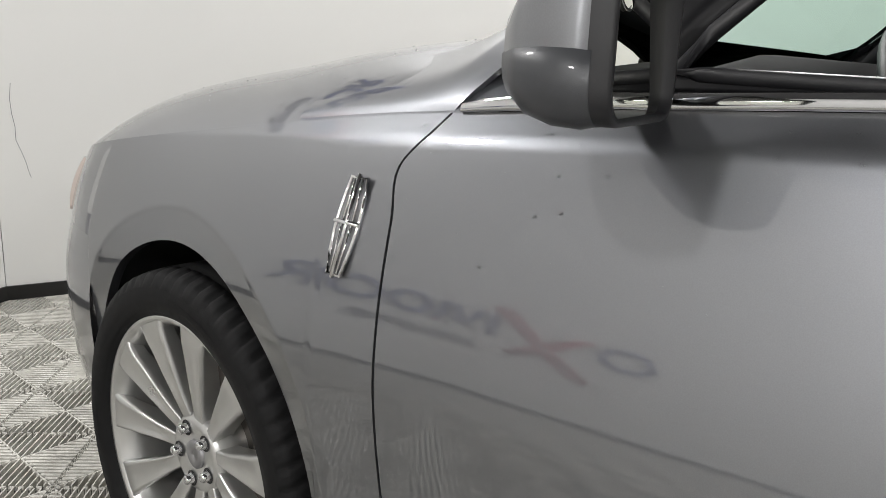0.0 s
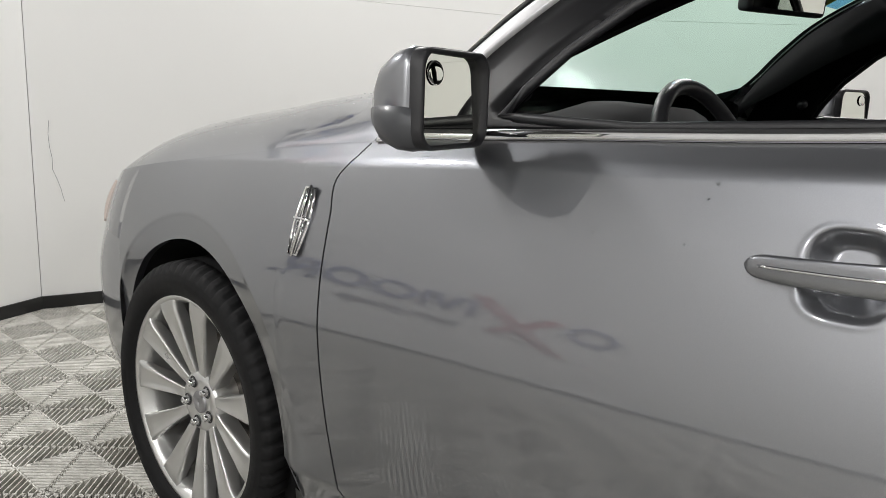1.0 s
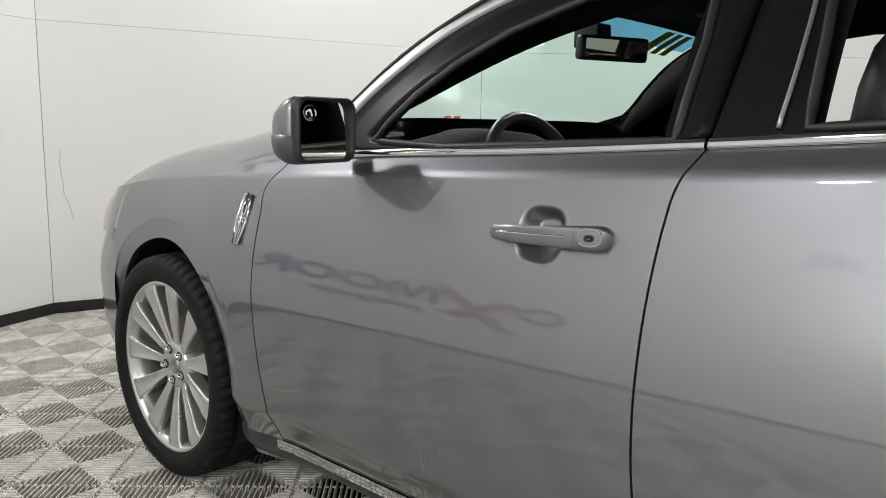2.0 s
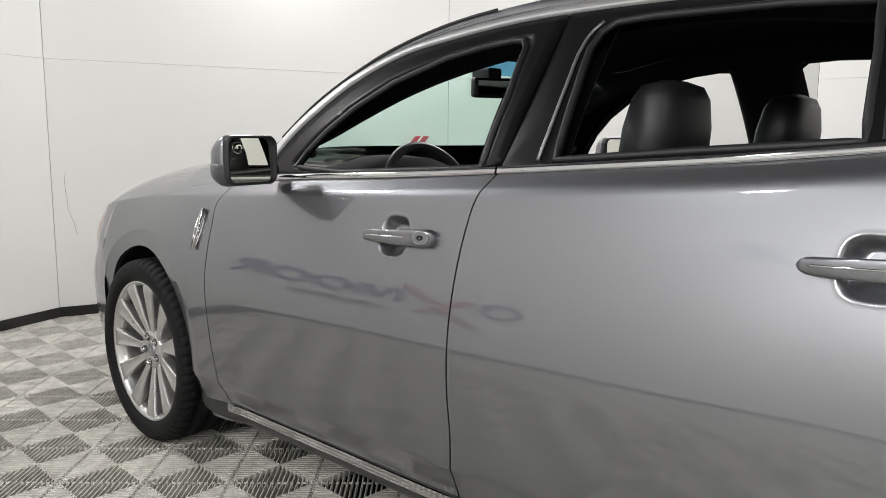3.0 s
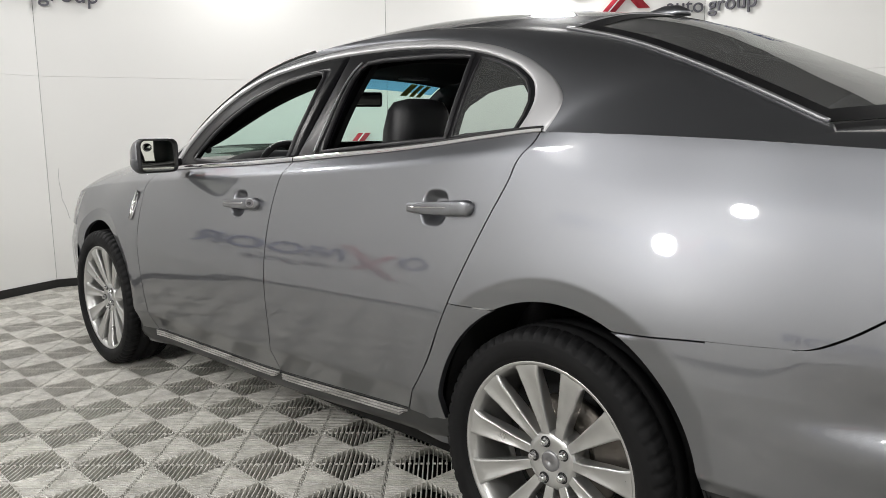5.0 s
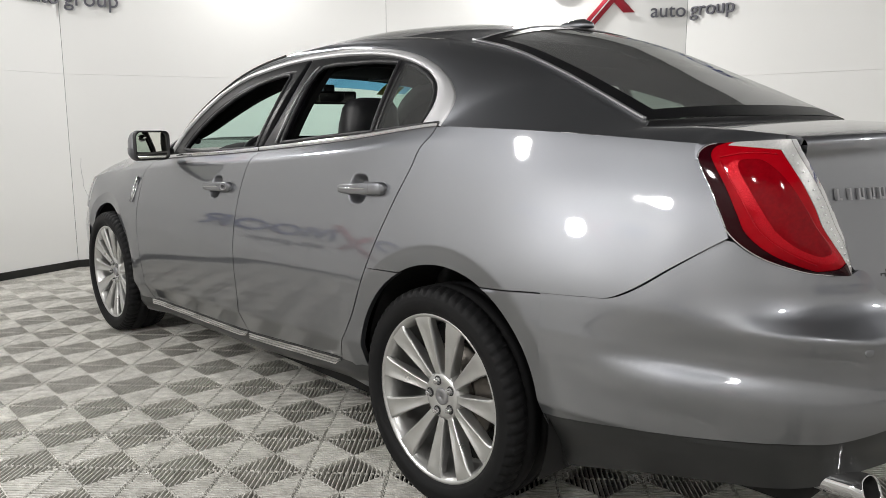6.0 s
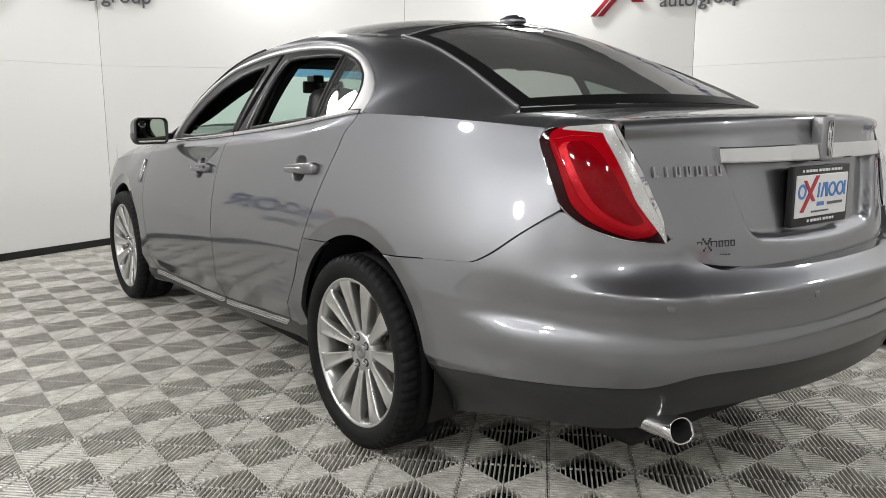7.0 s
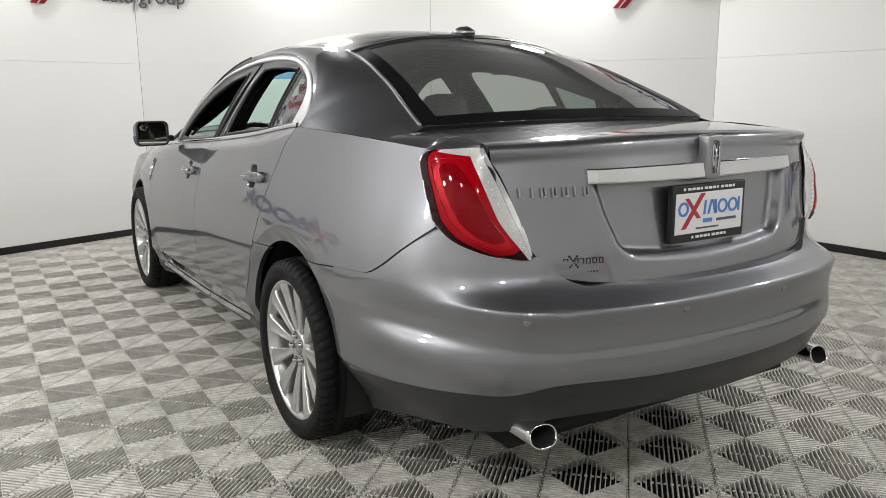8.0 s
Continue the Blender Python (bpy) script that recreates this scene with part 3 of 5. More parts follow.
def across(t0, t1, n, bow_y, bow_z):
    """A skin from side to side between two stations of the upper edge; bows given by t."""
    rows = []
    for i in range(n + 1):
        t = t0 + (t1 - t0) * i / n
        p = top_point(t, 1)
        rows.append([(p.x * (2 * k / 32 - 1), p.y + bow_y(t) * (1 - (2 * k / 32 - 1) ** 2), p.z + bow_z(t) * (1 - abs(2 * k / 32 - 1) ** 2.4)) for k in range(33)])
    return rows


T_HEAD, T_REAR = 5.75, 10.25
bow_z = lambda t: spl(t, [0, 3, 5.75, 8, 10.25, 13, 18], [0.005, 0.035, 0.070, 0.080, 0.078, 0.052, 0.016])
bow_y = lambda t: spl(t, [0, 3, 5.75, 7.5, 9, 10.25, 14, 18], [0.20, 0.16, 0.06, 0.0, -0.0, -0.03, -0.08, -0.13])
part("roof", edge_fold(loft(across(T_HEAD + 0.02, T_REAR - 0.02, 40, bow_y, bow_z)), 0.0, 1), PAINT, CAR)
ws = part("windscreen", loft(across(0.0, T_HEAD, 40, bow_y, bow_z)), SCREEN, CAR, "green tinted windscreen glass")
rg = part("rear_window", loft(across(T_REAR, 18, 40, bow_y, bow_z)), TINT_BACK, CAR, "dark tinted rear window glass")
ws.visible_shadow = rg.visible_shadow = False


def band(t0, t1, k0, k1, n=30, lift=0.002):
    """A printed border strip lying on the glass, k from -1 to 1 across."""
    rows = []
    for i in range(n + 1):
        t = t0 + (t1 - t0) * i / n
        p = top_point(t, 1)
        rows.append([(p.x * k, p.y + bow_y(t) * (1 - k * k) + (-lift if t > 8 else lift), p.z + bow_z(t) * (1 - abs(k) ** 2.4) + lift) for k in [k0 + (k1 - k0) * j / 20 for j in range(21)]])
    return loft(rows)


part("glass_border", band(10.3, 17.9, -0.995, -0.90), GLOSS_BLACK, rg)
part("glass_border", band(10.3, 17.9, 0.90, 0.995), GLOSS_BLACK, rg)
part("glass_border", band(17.05, 17.95, -0.90, 0.90, 6), GLOSS_BLACK, rg)
part("glass_border", band(10.28, 10.6, -0.90, 0.90, 4), GLOSS_BLACK, rg)
low = across(17.96, 18.0, 1, bow_y, bow_z)[1]
part("glass_foot", loft([[(x, y + 0.001, z + 0.001), (x, y - 0.003, z - 0.012), (x, y - 0.004, z - 0.05)] for x, y, z in low]), GLOSS_BLACK, rg, "black seal at the rear window foot")
part("glass_border", band(0.1, 5.6, -0.995, -0.972), GLOSS_BLACK, ws)
part("glass_border", band(0.1, 5.6, 0.972, 0.995), GLOSS_BLACK, ws)
for s in (-1, 1):
    part("glass_moulding", tube([top_point(10.2 + 7.7 * i / 40, s) + Vector((s * 0.002, 0, 0.003)) for i in range(41)], 0.006, 8), SATIN, CAR, "thin bright moulding beside the rear window")
    part("glass_moulding", tube([top_point(0.9 + 4.8 * i / 40, s) + Vector((s * 0.002, 0, 0.002)) for i in range(41)], 0.0045, 8), PAINT_DARK, CAR)
part("header_moulding", tube([(top_point(10.25, 1).x * k, top_point(10.25, 1).y + bow_y(10.25) * (1 - k * k), top_point(10.25, 1).z + bow_z(10.25) * (1 - abs(k) ** 2.4) + 0.002) for k in [-1 + 2 * j / 30 for j in range(31)]], 0.004, 8), SATIN, CAR)


def rail_strip(s, outer, inner, w, depth, n=120, proud=0.003, cut=(0, 1)):
    a, b = sample(outer, n), sample(inner, n)
    rows = []
    for i in range(int(n * cut[0]), int(n * cut[1]) + 1):
        (y0, z0), (y1, z1) = a[i], b[i]
        p0, p1 = Vector((s * glass_half(y0, z0), y0, z0)), Vector((s * glass_half(y1, z1), y1, z1))
        o = Vector((s * 0.8, 0, 0.6))
        m = (p0 + p1) / 2
        rows.append([p0 - o * depth, p0 + o * (proud - 0.002), p0.lerp(p1, 0.12) + o * proud, m + o * (proud + 0.002), p0.lerp(p1, 0.88) + o * proud, p1 + o * (proud - 0.002), p1 - o * depth])
    return loft(rows)


both("window_surround", lambda s: rail_strip(s, [(y, z) for y, z in RAIL[:16]], INNER, 0, 0.012), SURROUND, "satin aluminium window surround")


def belt_strip(s, y0, y1):
    rows = []
    for i in range(61):
        y = y0 + (y1 - y0) * i / 60
        zb = belt(y)
        w = half(y, zb)
        k = 1 - 0.35 * ease(2.27, 2.318, y)
        rows.append([(s * (w - 0.01), y, zb + 0.001), (s * (w + 0.003), y, zb + 0.001), (s * (w + 0.005), y, zb + 0.001 + 0.003 * k), (s * (w + 0.002), y, zb + 0.001 + 0.015 * k), (s * (w - 0.001), y, zb + 0.001 + 0.017 * k), (s * (w - 0.004), y, zb + 0.001 + 0.017 * k), (s * (w - 0.006), y, zb + 0.001 + 0.013 * k)])
    return loft(rows)


for y0, y1 in ((0.08, 1.203), (1.209, 2.318)):
    for s in (-1, 1):
        part("belt_strip", belt_strip(s, y0, y1), CHROME, CAR, "bright belt strip under the windows")
        part("belt_seal", loft([[(s * (half(y, belt(y)) - dx), y, belt(y) + dz) for dx, dz in ((0.004, 0.008), (0.008, 0.012), (0.020, 0.013), (0.075, 0.008), (0.085, -0.03))] for y in [y0 + (min(y1, 2.2) - y0) * i / 40 for i in range(41)]]), BLACK, CAR)


# black door frames with open window holes
def plate(s, outer, holes, depth=0.025, sink=0.010):
    bm = bmesh.new()
    for loop in [outer] + holes:
        vs = [bm.verts.new((0, y, z)) for y, z in loop]
        for a, b in zip(vs, vs[1:] + vs[:1]):
            bm.edges.new((a, b))
    bmesh.ops.triangle_fill(bm, use_beauty=True, use_dissolve=False, edges=bm.edges[:], normal=(1, 0, 0))
    for _ in range(2):
        es = [e for e in bm.edges if e.calc_length() > 0.06 and not e.is_boundary]
        if es:
            bmesh.ops.subdivide_edges(bm, edges=es, cuts=1)
            bmesh.ops.triangulate(bm, faces=bm.faces[:])
    for v in bm.verts:
        v.co.x = s * (glass_half(v.co.y, v.co.z) - sink)
    edges = [e for e in bm.edges if e.is_boundary]
    for e in edges:
        e.smooth = False
    out = bmesh.ops.extrude_edge_only(bm, edges=edges)
    for v in out["geom"]:
        if isinstance(v, bmesh.types.BMVert):
            v.co.x -= s * depth
    return bm


def ring_points(pts, n):
    p = [Vector(q) for q in pts] + [Vector(pts[0])]
    out = []
    for a, b in zip(p, p[1:]):
        k = max(1, int((b - a).length / n))
        out += [tuple(a.lerp(b, i / k)) for i in range(k)]
    return out


inner_pts = [tuple(p) for p in sample(INNER, 90)]
WIN_1 = [(1.272, 1.10), (1.276, 1.27), (1.300, 1.395), (1.322, 1.416), (1.36, 1.418), (1.46, 1.408), (1.58, 1.386), (1.755, 1.325), (1.88, 1.255), (1.97, 1.185), (2.03, 1.12), (2.06, 1.075), (1.8, 1.07)]
WIN_2 = [(1.062, 1.125), (1.076, 1.266), (1.092, 1.375), (1.082, 1.415), (1.05, 1.436), (0.95, 1.441), (0.83, 1.438), (0.66, 1.434), (0.490, 1.420), (0.470, 1.328), (0.452, 1.172), (0.76, 1.150)]
WIN_3 = [(0.425, 1.178), (0.438, 1.296), (0.448, 1.412), (0.36, 1.394), (0.279, 1.366), (0.215, 1.333), (0.184, 1.300), (0.172, 1.270), (0.176, 1.235), (0.190, 1.198)]
front_outer = [p for p in inner_pts if p[0] > 1.216] + [(1.216, 1.47), (1.216, belt(1.21) + 0.018)] + [(y, belt(y) + 0.018) for y in (1.4, 1.6, 1.8, 2.0)]
rear_outer = [(1.208, belt(1.2) + 0.018), (1.208, 1.472)] + [p for p in inner_pts if p[0] < 1.206] + [(y, belt(y) + 0.018) for y in (0.3, 0.5, 0.7, 0.9, 1.1)]
def reach(loop, c, a):
    """How far the closed loop lies from c in the direction a."""
    best, d = 0.0, (math.cos(a), math.sin(a))
    for p, q in zip(loop, loop[1:] + loop[:1]):
        e = (q[0] - p[0], q[1] - p[1])
        den = d[0] * e[1] - d[1] * e[0]
        if abs(den) > 1e-9:
            w = (p[0] - c[0], p[1] - c[1])
            r, t = (w[0] * e[1] - w[1] * e[0]) / den, (w[0] * d[1] - w[1] * d[0]) / den
            if r > 0 and -1e-6 <= t <= 1 + 1e-6:
                best = max(best, r)
    return best


def window_ring(s, outer, hole, depth=0.025, sink=0.010):
    """A door's window frame: a skin between its outline and its opening, folded inward at both."""
    c = (1.62, 1.235)
    rows = []
    for k in range(241):
        a = 2 * math.pi * (k % 240) / 240
        r1 = reach(outer, c, a)
        r0 = min(reach(hole, c, a), r1 - 0.003)
        pts = [(c[0] + r * math.cos(a), c[1] + r * math.sin(a)) for r in (r0, r0 + (r1 - r0) * 0.33, r0 + (r1 - r0) * 0.67, r1)]
        row = [Vector((s * (glass_half(y, z) - sink), y, z)) for y, z in pts]
        rows.append([row[0] - Vector((s * depth, 0, 0))] + row + [row[-1] - Vector((s * depth, 0, 0))])
    return loft(rows)


both("front_window_frame", lambda s: window_ring(s, front_outer, ring_points(WIN_1, 0.03)), GLOSS_BLACK, "black front door window frame")
both("rear_window_frame", lambda s: plate(s, rear_outer, [ring_points(WIN_2, 0.03), ring_points(WIN_3, 0.03)]), GLOSS_BLACK, "black rear door window frame")


def fill(s, loop, sink):
    bm = bmesh.new()
    bm.faces.new([bm.verts.new((s * (glass_half(y, z) - sink), y, z)) for y, z in loop])
    bmesh.ops.triangulate(bm, faces=bm.faces[:])
    return bm


for ob in both("quarter_glass", lambda s: fill(s, ring_points(WIN_3, 0.03), 0.012), TINT, "grey tinted fixed quarter glass"):
    ob.visible_shadow = False


def frame_bead(s, loop, r=0.006, sink=0.012):
    pts = [Vector((s * (glass_half(y, z) - sink), y, z)) for y, z in ring_points(loop, 0.03)]
    return tube(pts, r, 8, True)


for loop in (WIN_1, WIN_2, WIN_3):
    for s in (-1, 1):
        part("window_seal", frame_bead(s, loop, 0.009 if loop is not WIN_3 else 0.005), BLACK, CAR)

both("window_bead", lambda s: tube([Vector((s * (glass_half(y, z) - 0.004), y, z)) for y, z in [tuple(p) for p in sample([(1.104, 1.125), (1.102, 1.20), (1.106, 1.30), (1.112, 1.375), (1.106, 1.415), (1.085, 1.441)], 24)]], 0.0042, 8), SATIN, "thin bright bead at the rear window's front edge")

# corner between wing top, windscreen pillar and door
def cowl(s):
    crest = ([2.18, 2.24, 2.30, 2.36, 2.40, 2.456, 2.574, 2.70], [1.195, 1.168, 1.150, 1.132, 1.116, 1.099, 1.078, 1.056])
    rows = []
    for j in range(13):
        v = j / 12
        rear = 2.336 - 0.112 * v
        row = []
        for i in range(21):
            y = rear + (2.66 - rear) * i / 20
            zb = belt(y)
            row.append((s * (half(y, zb) - 0.002 - 0.145 * v**1.25), y, zb + (spl(y, *crest) - zb) * v**0.9))
        rows.append(row)
    return edge_fold(loft(rows), 0.015, s)


both("cowl_corner", cowl, PAINT)

# ---- bonnet and nose ----
HOOD_Y = [2.36, 2.6, 2.8, 3.0, 3.2, 3.4, 3.6, 3.74, 3.84]
HOOD_Z = [1.135, 1.125, 1.107, 1.078, 1.050, 1.015, 0.968, 0.92, 0.82]


def hood(u, v):
    y = 2.26 + (3.74 - 2.26) * v
    ze = belt(min(y, 3.58))
    w = half(min(y, 3.5), ze) if y < 3.5 else half(3.5, ze) - (y - 3.5) * 0.55
    k = 2 * u - 1
    zc = spl(y, HOOD_Y, HOOD_Z)
    return (w * k, y + 0.10 * (1 - k * k) * v, ze + (zc - ze) * (1 - abs(k) ** spl(y, [2.3, 2.6, 3.0, 3.5], [7.0, 5.5, 4.2, 3.6])))


part("bonnet", grid(hood, 60, 50, 0.0), PAINT, CAR)


def loop_point(f, d):
    """The nose in plan, f from 0 at the driver's arch to 1 at the other; d: inset."""
    half_pts = [(0.908, 3.25), (0.880, 3.39), (0.838, 3.53), (0.745, 3.69), (0.53, 3.82), (0.27, 3.87), (0, 3.885)]
    pts = [(-x, y) for x, y in half_pts] + half_pts[-2::-1]
    x, y = key(pts, f * 12)
    return Vector((x * (1 - d), y - d * 0.9, 0))


def nose(u, v):
    z = 0.20 + (0.70 - 0.20) * v
    p = loop_point(u, spl(v, [0, 0.2, 0.5, 0.8, 1.0], [0.06, 0.02, 0.0, 0.0, 0.02]))
    return (p.x, p.y, z)


part("front_bumper", grid(nose, 60, 16, 0.0), PAINT, CAR)


def upper_nose(u, v):
    p = loop_point(0.14 + 0.72 * u, 0.02 + 0.12 * v * v)
    return (p.x, p.y, 0.70 + 0.10 * v)


part("nose_panel", grid(upper_nose, 40, 8, 0.0), PAINT, CAR)
for s in (-1, 1):
    def lamp(u, v, s=s):
        y = 3.552 + 0.17 * u
        z0, z1 = 0.70, 0.822 - 0.02 * u
        z = z0 + (z1 - z0) * v
        p = loop_point(spl(y, [3.25, 3.39, 3.53, 3.69, 3.82], [0.0, 1 / 12, 2 / 12, 3 / 12, 4 / 12]), 0.018 + 0.05 * v * v)
        return (-s * p.x * -1 if s > 0 else p.x, y, z) if s < 0 else (-p.x, y, z)
    part("headlamp", grid(lamp, 20, 10, 0.01, (s, 0, 0)), AMBER, CAR, "clear headlamp with a pale side marker")


# ---- tail ----
TAIL_HALF = [(0.930, -0.43), (0.900, -0.65), (0.855, -0.87), (0.798, -1.03), (0.722, -1.14), (0.615, -1.212), (0.40, -1.275), (0.20, -1.302), (0.0, -1.308)]
TAIL = [(-x, y) for x, y in TAIL_HALF] + TAIL_HALF[-2::-1]


def tail_point(f, z, extra=0.0):
    """A point of the tail in plan at height z; f from 0 at the driver's arch to 16 at the other."""
    x, y = key(TAIL, f)
    a, b = key(TAIL, max(0, f - 0.05)), key(TAIL, min(16, f + 0.05))
    t = Vector((b[0] - a[0], b[1] - a[1], 0)).normalized()
    n = Vector((t.y, -t.x, 0))
    if n.dot(Vector((x, y + 0.3, 0))) < 0:
        n = -n
    k = ease(1.4, 4.6, f if f < 8 else 16 - f)
    side = inset(min(y, -0.43), z) - flare(y, z) + (0.03 * ease(0.42, 0.28, z) if z < 0.42 else 0)
    rear = spl(z, [0.25, 0.35, 0.45, 0.49, 0.52, 0.545, 0.58, 0.63, 0.68, 0.715, 0.727, 0.734, 0.741, 0.772, 0.80, 0.84, 0.95], [0.11, 0.080, 0.050, 0.030, 0.018, 0.013, 0.013, 0.017, 0.014, 0.0075, 0.0065, 0.0085, 0.020, 0.072, 0.097, 0.106, 0.118])
    side += spl(z, [0.42, 0.50, 0.597, 0.605, 0.630, 0.66, 0.71, 0.755], [0.012, 0.005, 0.0, 0.003, 0.018, 0.019, 0.009, 0.0]) * ease(0.5, 1.8, f if f < 8 else 16 - f)
    e = side * (1 - k) + rear * k + extra
    p = Vector((x, y, 0)) - n * e
    return Vector((p.x, p.y, z))


def f_of(f):
    return f if f < 8 else 16 - f


SEAM_LOW = ([0, 1, 2, 3, 4, 4.5, 5, 6, 7, 8], [0.415, 0.440, 0.462, 0.478, 0.490, 0.506, 0.522, 0.522, 0.517, 0.515])


def bumper_top(f):
    y = key(TAIL, f)[1]
    return seam_z(y + 0.012) + 0.0010 if f < 1.95 else spl(f, [1.95, 2.1, 2.4, 3.0, 3.7, 4.3, 5.0, 5.15, 5.4, 6, 8], [seam_z(key(TAIL, 1.95)[1] + 0.012), 0.932, 0.906, 0.874, 0.862, 0.856, 0.850, 0.818, 0.790, 0.779, 0.770])


bumper = lambda u, v: tail_point(16 * u, (lambda a, b: a + (b - a) * v)(spl(f_of(16 * u), *SEAM_LOW) + 0.0015, bumper_top(f_of(16 * u))))


def bumper_side(z0, z1, name, mat):
    """The end of the bumper between the wheel arch and the tail."""
    def make(s):
        rows = []
        for j in range(25):
            v = j / 24
            row = []
            for i in range(13):
                y1 = -0.43
                zt = spl(y1, [-0.62, -0.40, -0.22], [0.771, 0.754, 0.737])
                a, b = z0, z1
                z = a + (b - a) * v
                y0 = -0.03 - math.sqrt(max(0.0, 0.395**2 - max(0.0, z - 0.38) ** 2)) if z > 0.38 else -0.425 + (0.38 - z) * -0.12
                y = min(y0, -0.20) + (-0.432 - min(y0, -0.20)) * i / 12
                zz = min(z, quarter_low(y) - 0.004) if z > 0.6 else z
                row.append((s * (half(y, zz) - 0.03 * ease(0.42, 0.28, zz) * (zz < 0.42)), y, zz))
            rows.append(row)
        return edge_fold(loft(rows), 0.02, s)
    both(name, make, mat)


bumper_side(0.4165, 0.752, "rear_bumper_end", PAINT)
bumper_side(0.235, 0.4135, "rear_valance_end", PAINT_DARK)
part("rear_bumper", grid(bumper, 160, 70, 0.012, None), PAINT, CAR)
for side in (0, 1):
    rows = []
    for i in range(81):
        f = 1.98 + 6.02 * i / 80
        z = bumper_top(f)
        deep = 0.050 + 0.06 * ease(4.9, 5.3, f)
        rows.append([tail_point(16 - f if side else f, z - 0.002, 0.003), tail_point(16 - f if side else f, z, 0.016), tail_point(16 - f if side else f, z + 0.001 + 0.012 * ease(5.1, 5.6, f), deep)])
    part("bumper_shelf", loft(rows), PAINT, CAR)
LOW = ([0, 1, 2, 3, 4, 5, 6, 8], [0.235, 0.285, 0.325, 0.345, 0.368, 0.405, 0.412, 0.405])
valance = lambda u, v: tail_point(16 * u, (lambda a, b: a + (b - a) * v)(spl(f_of(16 * u), *LOW), spl(f_of(16 * u), *SEAM_LOW) - 0.0015), 0.004)
part("rear_valance", grid(valance, 160, 14, 0.03, None), PAINT_DARK, CAR, "dark grey lower rear valance")

# boot lid: top and rear face in one skin
LID = [(-0.655, 1.213), (-0.80, 1.209), (-0.95, 1.201), (-1.07, 1.194), (-1.125, 1.188), (-1.152, 1.178), (-1.163, 1.160), (-1.166, 1.135), (-1.176, 1.10), (-1.190, 1.04), (-1.203, 0.95), (-1.217, 0.86), (-1.226, 0.772)]


def lid_edge(t):
    return spl(t, [0, 2, 4, 5, 6, 8, 9, 10, 11, 11.6, 12], [0.655, 0.672, 0.695, 0.698, 0.694, 0.672, 0.655, 0.632, 0.606, 0.580, 0.535])


def bow(x):
    """How the tail face curves forward away from the middle."""
    return spl(abs(x), [0, 0.2, 0.41, 0.46, 0.625, 0.75], [0.028, 0.036, 0.063, 0.077, 0.141, 0.203]) / 0.36


def lid(u, v):
    t = 12 * v
    y, z = key(LID, t)
    k = 2 * u - 1
    x = lid_edge(t) * k
    bend = spl(t, [0, 2, 4, 5, 7, 12], [0.20, 0.25, 0.29, 0.31, 0.36, 0.36])
    z -= 0.020 * x * x / 0.44 * (1 - ease(6, 9, t))
    z += 0.034 * (x / 0.55) ** 4 * ease(10.5, 12, t)
    return (x, y + bend * bow(x), z)


def plate_hollow(x, z):
    """Depth of the number plate's hollow in the boot's rear face."""
    w = spl(z, [0.81, 0.86, 0.93, 1.06], [0.27, 0.345, 0.385, 0.428])
    low = 0.818 + 0.018 * (x / 0.3) ** 2
    a = 1 - ease(w - 0.034, w + 0.002, abs(x))
    b = ease(low, low + 0.034, z)
    return 0.036 * a * b * (1 - ease(1.066, 1.072, z))


def lid_cut(u, v):
    p = Vector(lid(u, v))
    if v > 0.6:
        p.y += plate_hollow(p.x, p.z)
    return p


part("boot_lid", grid(lid_cut, 110, 130, 0.062, (0, -1, 0.3)), PAINT, CAR)


# dark strip added round the foot of the lid to draw its shaded gap
foot = [lid_cut(0.0, 0.80 + 0.02 * i) for i in range(10)] + [lid_cut(i / 60, 1.0) for i in range(61)] + [lid_cut(1.0, 0.98 - 0.02 * i) for i in range(10)]
part("lid_seal", tube([p + Vector((0, 0.0015, -0.003)) for p in foot], 0.0035, 6), RUBBER, CAR, "dark strip drawn for the shaded gap under the boot lid")


# deck beside the boot lid
def deck(s):
    rows = []
    for i in range(21):
        y = -0.55 - 0.40 * i / 20
        zo = belt(y) if y > -0.78 else 1.148 - (y + 0.78) * -0.06
        wo = half(y, belt(y)) if y > -0.78 else 0.784 + (y + 0.78) * 0.5
        t = spl(y, [-0.95, -0.80, -0.655, -0.55], [3.1, 1.4, 0.2, 0.0])
        xi = lid_edge(t) + 0.004
        zi = key(LID, t)[1] - 0.020 * xi * xi / 0.44
        rows.append([(s * (wo + (xi - wo) * j / 6), y, zo + (zi - zo) * j / 6 + 0.008 * math.sin(math.pi * j / 6)) for j in range(7)])
    return edge_fold(loft(rows), 0.0, s)


both("rear_deck_side", deck, PAINT)


